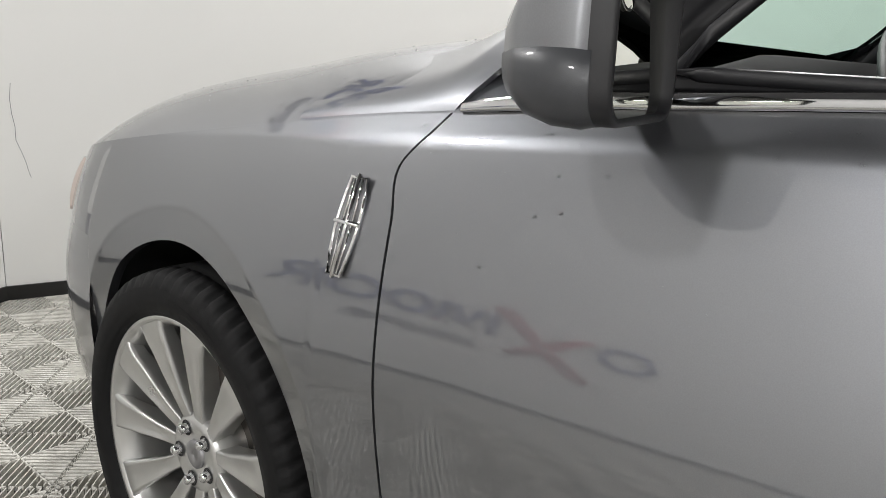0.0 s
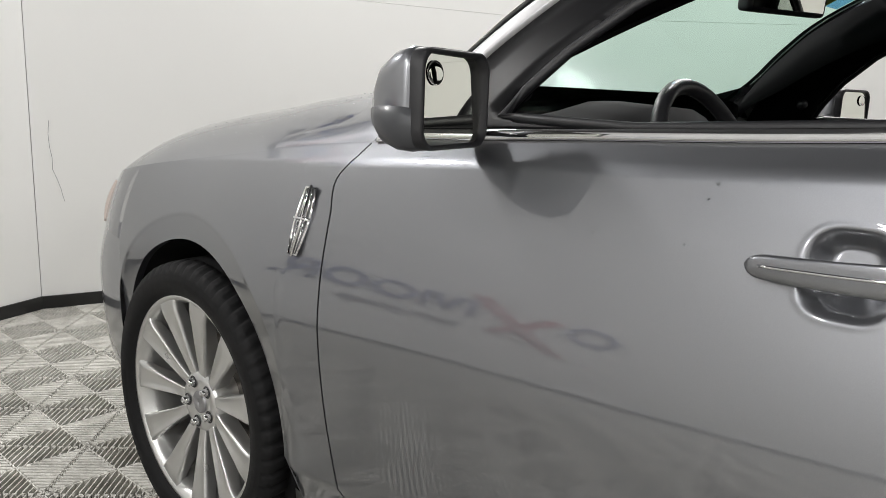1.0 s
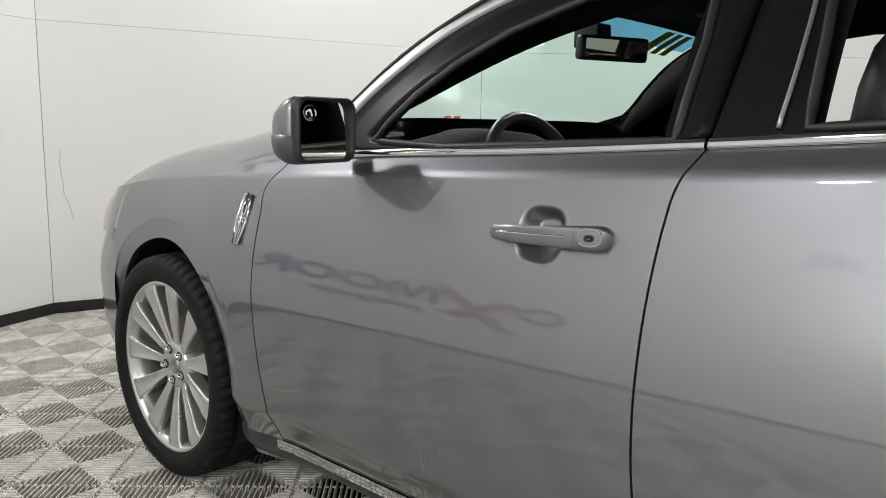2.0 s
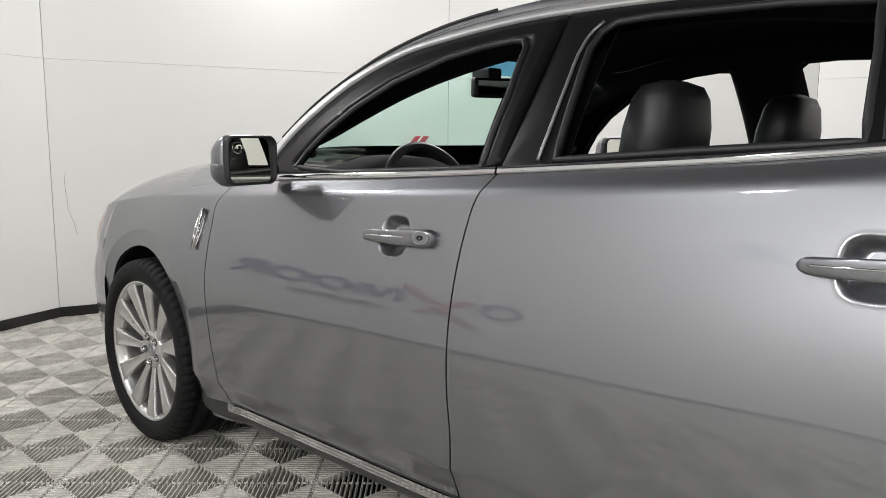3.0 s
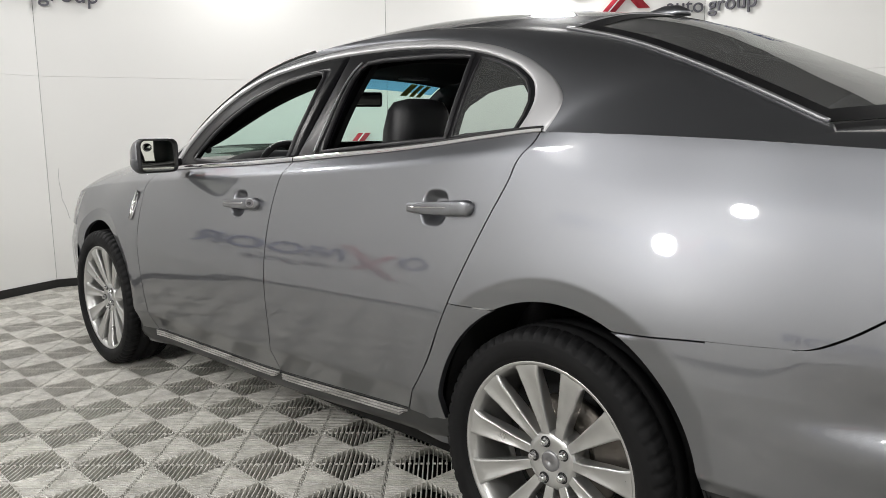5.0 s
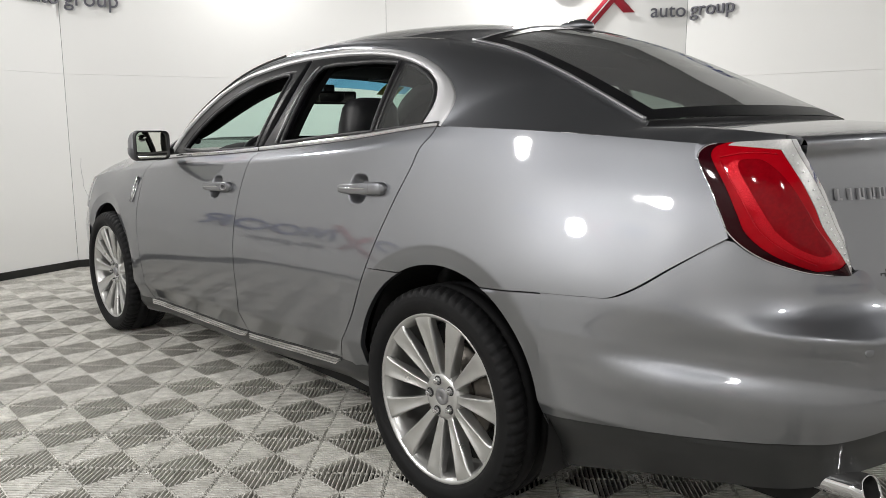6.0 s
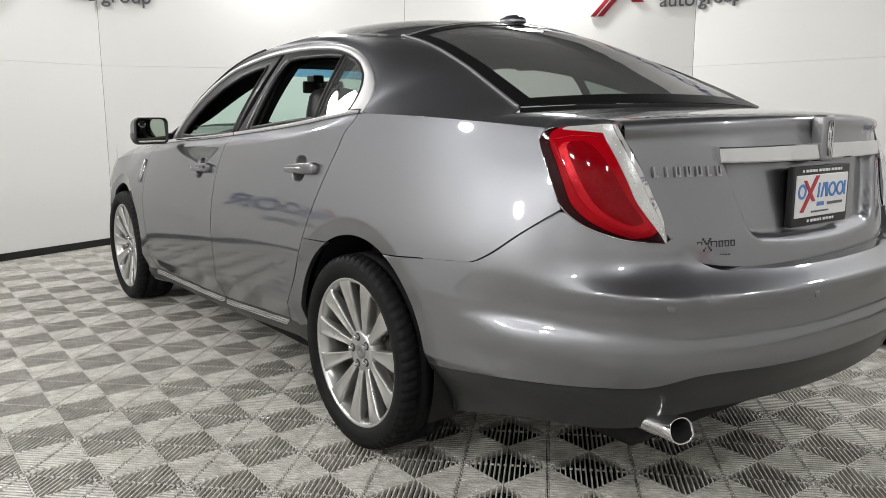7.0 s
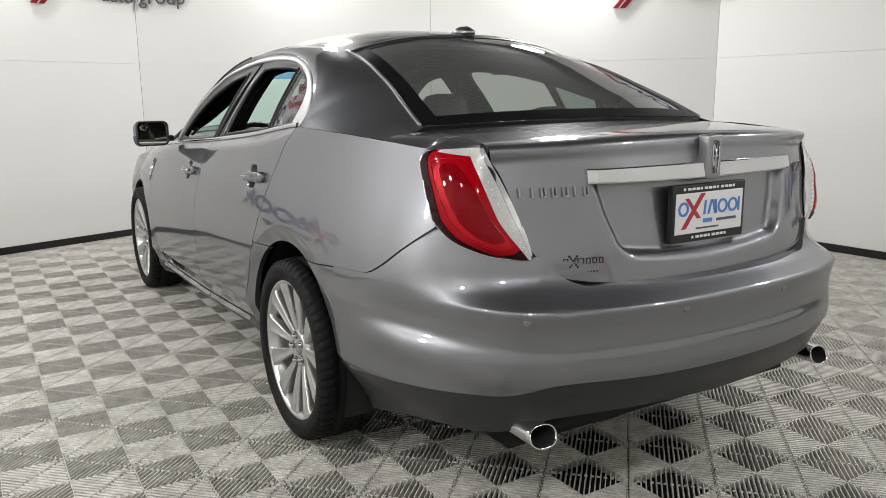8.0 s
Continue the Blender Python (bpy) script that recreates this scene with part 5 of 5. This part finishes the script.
box(bm, -0.149, yp - 0.0125, 0.890, 0.149, yp - 0.006, 1.013, 0.003)
part("plate", bm, WHITE, plate_ob, "white dealer plate with red and blue shapes", smooth=False)


def flat(x0, z0, x1, z1, d=0.0015, y=None):
    bm = bmesh.new()
    y = yp - 0.0125 if y is None else y
    box(bm, x0, y - d, z0, x1, y + 0.001, z1)
    return bm


def shift(bm, y):
    bmesh.ops.translate(bm, vec=(0, y, 0), verts=bm.verts)
    return bm


for z in (1.019, 0.873):
    for i in range(13 if z > 1 else 9):
        x = (-0.118 if z > 1 else -0.075) + 0.0182 * i
        part("white_bar", flat(x, z + 0.002, x + (0.013 if i % 4 else 0.008), z + 0.0095, 0.002, yp - 0.010), WHITE, plate_ob, smooth=False)
yq = yp - 0.0125
part("red_stroke", shift(bar((-0.115, 0.906), (-0.035, 1.010), 0.018, 0.0025, 1), yq), RED, plate_ob, smooth=False)
part("red_stroke", shift(bar((-0.105, 0.998), (-0.050, 0.935), 0.016, 0.002, 1), yq), RED, plate_ob, smooth=False)
PALE_BLUE = material("light blue print", (0.08, 0.22, 0.55), 0.4, 0, 0, 30, 0.05)
for x in (-0.118, 0.055, 0.102):
    part("blue_ring", shift(ring(x, 0.966, 0.022, 0.022, 0.0075, 0.002), yq), PALE_BLUE, plate_ob, smooth=False)
for x, dx in ((-0.026, 0.004), (-0.008, 0.012), (0.022, -0.012), (0.026, -0.004)):
    part("blue_stroke", shift(bar((x, 0.945), (x + dx, 0.988), 0.008, 0.002, 1), yq), PALE_BLUE, plate_ob, smooth=False)
part("blue_stroke", flat(0.126, 0.945, 0.134, 0.988), PALE_BLUE, plate_ob, smooth=False)
part("grey_bar", flat(-0.03, 0.920, 0.01, 0.932), PALE_BLUE, plate_ob, smooth=False)
part("grey_bar", flat(0.03, 0.921, 0.12, 0.929), GREY, plate_ob, smooth=False)
part("grey_bar", flat(-0.06, 0.902, 0.04, 0.907), GREY, plate_ob, smooth=False)


def on_lid(x0, x1, z0, z1, proud, name, mat, label=""):
    """A small raised mark that follows the boot's rear face."""
    rows = []
    for i in range(5):
        x = x0 + (x1 - x0) * i / 4
        ya, yb = lid_y(x, z0), lid_y(x, z1)
        rows.append([(x, ya + 0.002, z0), (x, ya - proud, z0), (x, yb - proud, z1), (x, yb + 0.002, z1)])
    return part(name, loft(rows, True, True), mat, CAR, label, smooth=False)


for i, (w, h) in enumerate(((0.012, 0.026), (0.005, 0.026), (0.015, 0.026), (0.014, 0.026), (0.017, 0.026), (0.012, 0.026), (0.015, 0.026))):
    x = -0.628 + 0.0295 * i
    on_lid(x - w / 2, x - w / 2 + 0.0048, 1.026, 1.026 + h, 0.005, "letter_block", SATIN, "small chrome mark")
    if w > 0.01:
        on_lid(x - w / 2 + 0.006, x + w / 2, 1.026, 1.0305, 0.005, "letter_block", SATIN, "small chrome mark")
    if i in (2, 3, 4, 6):
        on_lid(x + w / 2 - 0.0045, x + w / 2, 1.032, 1.026 + h, 0.005, "letter_block", SATIN, "small chrome mark")
for i in range(3):
    x = 0.52 + 0.034 * i
    on_lid(x - 0.011, x - 0.005, 1.038, 1.066, 0.005, "letter_block", SATIN, "small chrome mark")
    on_lid(x + 0.004, x + 0.010, 1.038, 1.066, 0.005, "letter_block", SATIN, "small chrome mark")
for x0, w in ((-0.530, 0.015), (-0.490, 0.019), (-0.466, 0.014), (-0.447, 0.014), (-0.428, 0.014)):
    on_lid(x0, x0 + w, 0.8385, 0.8415, 0.0012, "dealer_mark", BLACK, "small black dealer marking bar")
    on_lid(x0, x0 + w, 0.8525, 0.8555, 0.0012, "dealer_mark", BLACK, "small black dealer marking bar")
    for d in (0.0, w - 0.003):
        on_lid(x0 + d, x0 + d + 0.003, 0.8385, 0.8555, 0.0014, "dealer_mark", BLACK, "small black dealer marking bar")
for lean in (1, -1):
    for i in range(6):
        x, z = -0.501 + lean * (i - 2.5) * 0.0042, 0.829 + 0.0058 * i
        on_lid(x - 0.0028, x + 0.0028, z, z + 0.0062, 0.0016, "dealer_mark", BLACK, "small black dealer marking bar")
for x0, x1 in ((-0.502, -0.488), (-0.485, -0.470), (-0.464, -0.458), (-0.455, -0.449), (-0.446, -0.440), (-0.437, -0.431)):
    on_lid(x0, x1, 0.815, 0.823 if x1 < -0.469 else 0.819, 0.0012, "dealer_mark", BLACK, "small black dealer marking bar")

for f in (4.35, 6.9, 9.1, 11.65):
    p = tail_point(f, 0.705)
    q = tail_point(f, 0.705, 0.02)
    n = (p - q).normalized()
    bm = lathe([(-0.0012, 0.0005), (-0.0012, 0.0095), (-0.0008, 0.0105), (0.003, 0.0108)], 20)
    bmesh.ops.transform(bm, matrix=Matrix.Translation(p) @ n.to_track_quat("-X", "Z").to_matrix().to_4x4(), verts=bm.verts)
    part("parking_sensor", bm, PAINT, CAR)


def exhaust(s):
    rows = []
    for d, w, h in ((0.24, 0.043, 0.027), (0.03, 0.045, 0.029), (0.004, 0.047, 0.0305), (0.0, 0.0455, 0.0295), (0.003, 0.042, 0.026), (0.10, 0.036, 0.021)):
        cut = lambda z: 0.020 * z / 0.04
        rows.append([(s * 0.632 + w * sq(math.cos(a)), -1.175 + d + cut(h * math.sin(a)) * (1 if d < 0.1 else 0), 0.374 + h * sq(math.sin(a))) for a in [2 * math.pi * k / 32 for k in range(32)]])
    return loft(rows, True)


for s in (-1, 1):
    ex = part("exhaust_tip", exhaust(s), CHROME, CAR, "oval chrome exhaust tip")
    core = [[(s * 0.632 + w * sq(math.cos(a)), -1.171 + d + 0.020 * h * math.sin(a) / 0.04 * (d < 0.05), 0.374 + h * sq(math.sin(a))) for a in [2 * math.pi * k / 32 for k in range(32)]] for d, w, h in ((0.0, 0.0415, 0.0255), (0.09, 0.032, 0.018))]
    part("exhaust_core", loft(core, True, False), DARK, ex)
    bm = bmesh.new()
    box(bm, s * 0.632 - 0.036, -1.088, 0.352, s * 0.632 + 0.034, -1.082, 0.396)
    part("exhaust_baffle", bm, DARK, ex)

rows = []
for y, w, z in ((0.30, 0.004, 0.004), (0.27, 0.022, 0.018), (0.22, 0.034, 0.028), (0.17, 0.034, 0.026), (0.14, 0.022, 0.012), (0.13, 0.008, 0.004)):
    rows.append([(w * math.cos(a), y, 1.571 + z * max(0.0, math.sin(a)) - 0.01 * (math.sin(a) < 0)) for a in [2 * math.pi * k / 16 for k in range(16)]])
part("roof_antenna", loft(rows, True, True), PAINT, CAR, "low grey roof antenna pod")

# ---- cabin ----
part("headliner", loft([[(x, y, z - 0.060) for x, y, z in r] for r in across(T_HEAD, T_REAR, 12, bow_y, bow_z)]), LINER, CAR, "black headliner")
head = across(3.95, T_HEAD + 0.1, 10, bow_y, bow_z)
part("header_trim", loft([[(x, y, z - 0.016 - 0.050 * ease(0, 5, i)) for x, y, z in r] for i, r in enumerate(head)] ), LINER, CAR, "black trim above the windscreen")
part("shade_band", band(3.35, 4.0, -0.95, 0.95, 6, -0.003), SHADE, ws, "blue shade band at the windscreen top").visible_shadow = False
for s in (-1, 1):
    rows = []
    for i in range(55):
        t = 0.6 + 13.5 * i / 54
        a, b = rail_point(t, s), top_point(t, s)
        drop = spl(t, [0, 1, 2, 5.5, 7, 11, 13, 18], [0.0, 0.04, 0.085, 0.085, 0.055, 0.05, 0.0, 0.0])
        rows.append([a + Vector((-s * 0.040, 0, -0.020 - drop)), a + Vector((-s * 0.055, 0, -0.024 - drop)), a + Vector((-s * 0.065, 0, -0.012)), (a + b) / 2 + Vector((-s * 0.035, 0, -0.02)), b + Vector((s * 0.004, 0, -0.012))])
    part("pillar_trim", loft(rows), LINER, CAR)


def pillar(s):
    """Inner trim of the middle pillar."""
    rows = []
    for i in range(13):
        z = 1.03 + 0.44 * i / 12
        w = glass_half(1.18, z)
        lean = 0.02 * i / 12
        rows.append([(s * (w - 0.036), 1.300 + lean, z), (s * (w - 0.085), 1.270 + lean, z), (s * (w - 0.095), 1.18, z), (s * (w - 0.085), 1.075 + lean, z), (s * (w - 0.036), 1.045 + lean, z)])
    return loft(rows)


both("middle_pillar_trim", pillar, LINER)


def cushion(rows_spec, n=20):
    """A padded block: rows of (y, z, half width, half depth, lean)."""
    rows = []
    for cx, cy, cz, w, d in rows_spec:
        pts = []
        for k in range(n):
            a = 2 * math.pi * k / n
            c, s = math.cos(a), math.sin(a)
            pts.append((cx + w * math.copysign(abs(c) ** 0.55, c), cy + d * math.copysign(abs(s) ** 0.75, s), cz))
        rows.append(pts)
    return loft(rows, True, True)


def front_seat(cx):
    back = part("front_seat", cushion([(cx, 1.205, 0.50, 0.20, 0.09), (cx, 1.175, 0.60, 0.255, 0.10), (cx, 1.125, 0.80, 0.255, 0.09), (cx, 1.080, 0.98, 0.245, 0.09), (cx, 1.055, 1.06, 0.215, 0.085), (cx, 1.045, 1.10, 0.18, 0.07), (cx, 1.045, 1.115, 0.06, 0.02)]), LEATHER, CAR, "black leather front seat")
    part("headrest", cushion([(cx, 1.035, 1.09, 0.135, 0.060), (cx, 1.030, 1.12, 0.145, 0.078), (cx, 1.022, 1.20, 0.142, 0.076), (cx, 1.015, 1.27, 0.130, 0.064), (cx, 1.012, 1.300, 0.11, 0.048), (cx, 1.012, 1.313, 0.05, 0.02)]), LEATHER, back, "black leather headrest")
    part("seat_cushion", cushion([(cx, 1.495, 0.36, 0.25, 0.28), (cx, 1.495, 0.44, 0.26, 0.30), (cx, 1.495, 0.52, 0.255, 0.29), (cx, 1.495, 0.54, 0.20, 0.22)]), LEATHER, back)


for cx in (-0.40, 0.40):
    front_seat(cx)
bench = part("rear_bench", cushion([(0, 0.30, 0.50, 0.66, 0.12), (0, 0.24, 0.70, 0.68, 0.10), (0, 0.17, 0.95, 0.66, 0.09), (0, 0.13, 1.07, 0.62, 0.07), (0, 0.12, 1.10, 0.55, 0.03)]), LEATHER, CAR, "black leather rear bench")
for cx in (-0.40, 0.40):
    part("headrest", cushion([(cx, 0.09, 1.09, 0.10, 0.04), (cx, 0.085, 1.12, 0.13, 0.055), (cx, 0.08, 1.19, 0.135, 0.058), (cx, 0.078, 1.235, 0.11, 0.045), (cx, 0.078, 1.25, 0.05, 0.02)]), LEATHER, bench)
bm = bmesh.new()
box(bm, -0.62, -0.66, 1.06, 0.62, 0.10, 1.09, 0.01)
part("parcel_shelf", bm, LINER, CAR)
rows = []
for i in range(25):
    x = -0.74 + 1.48 * i / 24
    hump = 0.035 * math.exp(-(((x + 0.40) / 0.20) ** 4))
    rows.append([(x, 1.86, 0.70), (x, 1.88, 0.97), (x, 1.95, 1.036 + hump * 1.8), (x, 2.08, 1.055 + hump * 1.5), (x, 2.25, 1.056), (x, 2.50, 1.040)])
part("dashboard", loft(rows), LINER, CAR, "black padded dashboard")
col = Matrix.Translation((-0.39, 1.855, 0.966)) @ Matrix.Rotation(radians(66), 4, "X")
pts = [col @ Vector((0.190 * math.cos(2 * math.pi * k / 40), 0.190 * math.sin(2 * math.pi * k / 40), 0)) for k in range(40)]
sw = part("steering_wheel", tube(pts, 0.0155, 12, True), LEATHER, CAR, "black leather steering wheel")
bm = bmesh.new()
box(bm, -0.07, -0.06, -0.05, 0.07, 0.06, 0.0, 0.015, col)
part("hub_pad", bm, BLACK, sw)
for a in (0, 180, 270):
    p = [col @ Vector((r * math.cos(radians(a)), r * math.sin(radians(a)), -0.015)) for r in (0.05, 0.18)]
    part("spoke", tube(p, 0.012, 8), BLACK, sw)
tilt = Matrix.Translation((0.022, 1.910, 1.347)) @ Matrix.Rotation(radians(-22.7), 4, "Z") @ Matrix.Rotation(radians(4.5), 4, "X")
bm = bmesh.new()
box(bm, -0.122, -0.012, -0.036, 0.122, 0.024, 0.036, 0.014, tilt)
im = part("interior_mirror", bm, BLACK, CAR, "black interior rear-view mirror")
bm = bmesh.new()
box(bm, -0.108, -0.0145, -0.026, 0.108, -0.010, 0.026, 0, tilt)
part("mirror_glass", bm, MIRROR, im, smooth=False)
bm = bmesh.new()
box(bm, -0.03, 1.93, 1.35, 0.04, 2.02, 1.42, 0.01)
part("mirror_stem", bm, BLACK, im)

# speaker knob at the sail corner, stickers on the glass, grab handle, lamp pane in the headliner
for s in (-1, 1):
    bm = bmesh.new()
    bmesh.ops.create_uvsphere(bm, u_segments=16, v_segments=10, radius=0.017, matrix=Matrix.Translation((s * 0.715, 2.075, 1.118)))
    part("speaker_knob", bm, BLACK, CAR)
YELLOW = material("yellow green sticker", (0.30, 0.34, 0.05), 0.5, 0, 0, 40, 0.15)
for k0, k1 in ((0.72, 0.78), (0.80, 0.84), (0.86, 0.90)):
    part("sticker", band(3.15, 3.80, k0 - 0.02, k1 - 0.02, 4, -0.004), YELLOW, ws, "yellow green sticker on the glass")
bm = bmesh.new()
box(bm, 0.10, 1.62, 1.434, 0.24, 1.70, 1.444, 0.004)
part("roof_lamp", bm, GREY, CAR, "grey roof console pane")
for y0, y1 in ((1.40, 1.58), (0.62, 0.80)):
    pts = [(0.575, y0, 1.462), (0.560, y0 + 0.02, 1.425), (0.556, (y0 + y1) / 2, 1.418), (0.560, y1 - 0.02, 1.425), (0.575, y1, 1.462)]
    part("grab_handle", tube([tuple(p) for p in sample(pts, 16)], 0.009, 8), BLACK, CAR)


# water drops left on the bonnet, wing and door tops
DROP = material("clear water", (1, 1, 1), 0.02)
DROP.node_tree.nodes["Principled BSDF"].inputs["Transmission Weight"].default_value = 1.0
DROP.node_tree.nodes["Principled BSDF"].inputs["IOR"].default_value = 1.33
rng = random.Random(5)
bm = bmesh.new()


def drop(place, normal, r):
    n = Vector(normal).normalized()
    m = Matrix.Translation(place) @ n.to_track_quat("Z", "Y").to_matrix().to_4x4() @ Matrix.Diagonal((rng.uniform(0.8, 1.6), 1, 0.55, 1))
    bmesh.ops.create_icosphere(bm, subdivisions=1, radius=r, matrix=m)


for _ in range(95):
    y = rng.uniform(0.6, 2.45) if rng.random() < 0.3 else rng.uniform(1.5, 2.45)
    z = belt(y) - (rng.uniform(0.004, 0.05) if rng.random() < 0.6 else rng.uniform(0.05, 0.18))
    slope = (half(y, z + 0.004) - half(y, z - 0.004)) / 0.008
    drop((-half(y, z), y, z), (-1, 0, -slope), rng.uniform(0.0010, 0.0026))
for _ in range(110):
    u, v = rng.uniform(0.0, 0.30), rng.uniform(0.10, 0.95)
    p, a, b = Vector(hood(u, v)), Vector(hood(u + 0.01, v)), Vector(hood(u, v + 0.01))
    drop(p, (a - p).cross(b - p), rng.uniform(0.0010, 0.0028))
tagged(part("water_drops", bm, DROP), "small clear water drops on the grey paint", "water", kind="stuff")

# ---- floor tiles: four fans of ribs each, ribs square to the nearest tile edge ----
STEP, RIBS = 0.290, 17
TILE_TURN = radians(45.0)
TILE_OFF = (0.1244, -0.0432)


def tile_material():
    m = bpy.data.materials.new("light grey ribbed floor plastic")
    m.use_nodes = True
    nt = m.node_tree
    b = nt.nodes["Principled BSDF"]
    b.inputs["Roughness"].default_value = 0.45
    geo = nt.nodes.new("ShaderNodeNewGeometry")
    n = nt.nodes.new("ShaderNodeTexNoise")
    n.inputs["Scale"].default_value, n.inputs["Detail"].default_value, n.inputs["Roughness"].default_value = 14.0, 8, 0.75
    nt.links.new(geo.outputs["Position"], n.inputs["Vector"])
    ramp = nt.nodes.new("ShaderNodeValToRGB")
    ramp.color_ramp.elements[0].position, ramp.color_ramp.elements[1].position = 0.3, 0.62
    ramp.color_ramp.elements[0].color, ramp.color_ramp.elements[1].color = (0.40, 0.385, 0.35, 1), (0.78, 0.765, 0.715, 1)
    nt.links.new(n.outputs["Fac"], ramp.inputs[0])
    info = nt.nodes.new("ShaderNodeObjectInfo")
    mul = nt.nodes.new("ShaderNodeMapRange")
    mul.inputs[3].default_value, mul.inputs[4].default_value = 0.92, 1.04
    nt.links.new(info.outputs["Random"], mul.inputs[0])
    mx = nt.nodes.new("ShaderNodeMix")
    mx.data_type, mx.blend_type = "RGBA", "MULTIPLY"
    mx.inputs[0].default_value = 1.0
    nt.links.new(ramp.outputs[0], mx.inputs[6])
    nt.links.new(mul.outputs[0], mx.inputs[7])
    nt.links.new(mx.outputs[2], b.inputs["Base Color"])
    return m


TILE = tile_material()


def tile_arrays():
    """Vertices and faces of one tile about its middle."""
    V, F = [], []
    h, g = STEP / 2, 0.0015

    def block(p, q, w0, w1, top, low):
        """A rib from p to q: top w0 wide, foot w1 wide."""
        d = (q - p).normalized()
        n = Vector((-d.y, d.x, 0))
        i = len(V)
        for c in (p, q):
            for s, w, z in ((-1, w1, low), (-1, w0, top), (1, w0, top), (1, w1, low)):
                V.append(tuple(c + n * s * w / 2 + Vector((0, 0, z))))
        F.extend([(i, i + 1, i + 5, i + 4), (i + 1, i + 2, i + 6, i + 5), (i + 2, i + 3, i + 7, i + 6)])
        F.extend([(i + 3, i + 2, i + 1, i), (i + 4, i + 5, i + 6, i + 7)])

    for turn in range(4):
        c, s = math.cos(turn * math.pi / 2), math.sin(turn * math.pi / 2)
        rot = lambda x, y: Vector((c * x - s * y, s * x + c * y, 0))
        for k in range(RIBS):
            x = -h + (k + 0.5) * STEP / RIBS
            if h - abs(x) < 0.008:
                continue
            block(rot(x, -h + 0.006), rot(x, -abs(x) - 0.0035), (0.0096, 0.0037)[turn % 2], (0.0088, 0.0031)[turn % 2], 0.0, -0.030)
        for k in range(13):
            x = -h + (k + 0.5) * STEP / 13
            block(rot(x - 0.006, -h + 0.0025), rot(x + 0.006, -h + 0.0025), 0.0026, 0.0028, -0.001, -0.005)
        # diagonal web and the low cross bars that carry the ribs
        block(rot(-h + 0.004, -h + 0.004), rot(-0.003, -0.003), 0.0040, 0.0040, -0.0012, -0.016)
    return V, F


TV, TF = tile_arrays()
tile_mesh = bpy.data.meshes.new("tile")
tile_mesh.from_pydata(TV, [], TF)
tile_mesh.materials.append(TILE)
cu, su = math.cos(TILE_TURN), math.sin(TILE_TURN)
spots = []
for i in range(-20, 21):
    for j in range(-20, 21):
        u, v = TILE_OFF[0] + (i + 0.5) * STEP, TILE_OFF[1] + (j + 0.5) * STEP
        x, y = u * cu - v * su, u * su + v * cu
        inside = all((b - a).cross(Vector((x, y, 0)) - a).z < 0.12 * (b - a).length for a, b in zip([corner(k) for k in range(10)], [corner(k + 1) for k in range(10)]))
        if inside:
            # nearness to the walkway on the car's driver side and behind it
            d = math.hypot(x + 1.5, max(0.0, abs(y - 1.2) - 2.0)) if y > -0.6 else math.hypot(max(0.0, abs(x + 0.6) - 1.4), y + 0.8)
            spots.append((d, x, y))
spots.sort()
turn = Matrix.Rotation(TILE_TURN, 4, "Z")
for d, x, y in spots[:300]:
    ob = new("tile", tile_mesh)
    ob.parent = FLOOR
    ob.matrix_basis = Matrix.Translation((x, y, 0)) @ turn
base = np.array([tuple(turn.to_3x3() @ Vector(p)) for p in TV])
faces = np.array([list(f) for f in TF])
rest = spots[300:]
allv = np.concatenate([base + np.array((x, y, 0.0)) for _, x, y in rest])
allf = np.concatenate([faces + k * len(base) for k in range(len(rest))])
rest_mesh = bpy.data.meshes.new("tile_field")
rest_mesh.from_pydata(allv.tolist(), [], allf.tolist())
rest_mesh.materials.append(TILE)
field = new("tile_field", rest_mesh)
field.parent = FLOOR
tagged(field, kind="stuff")
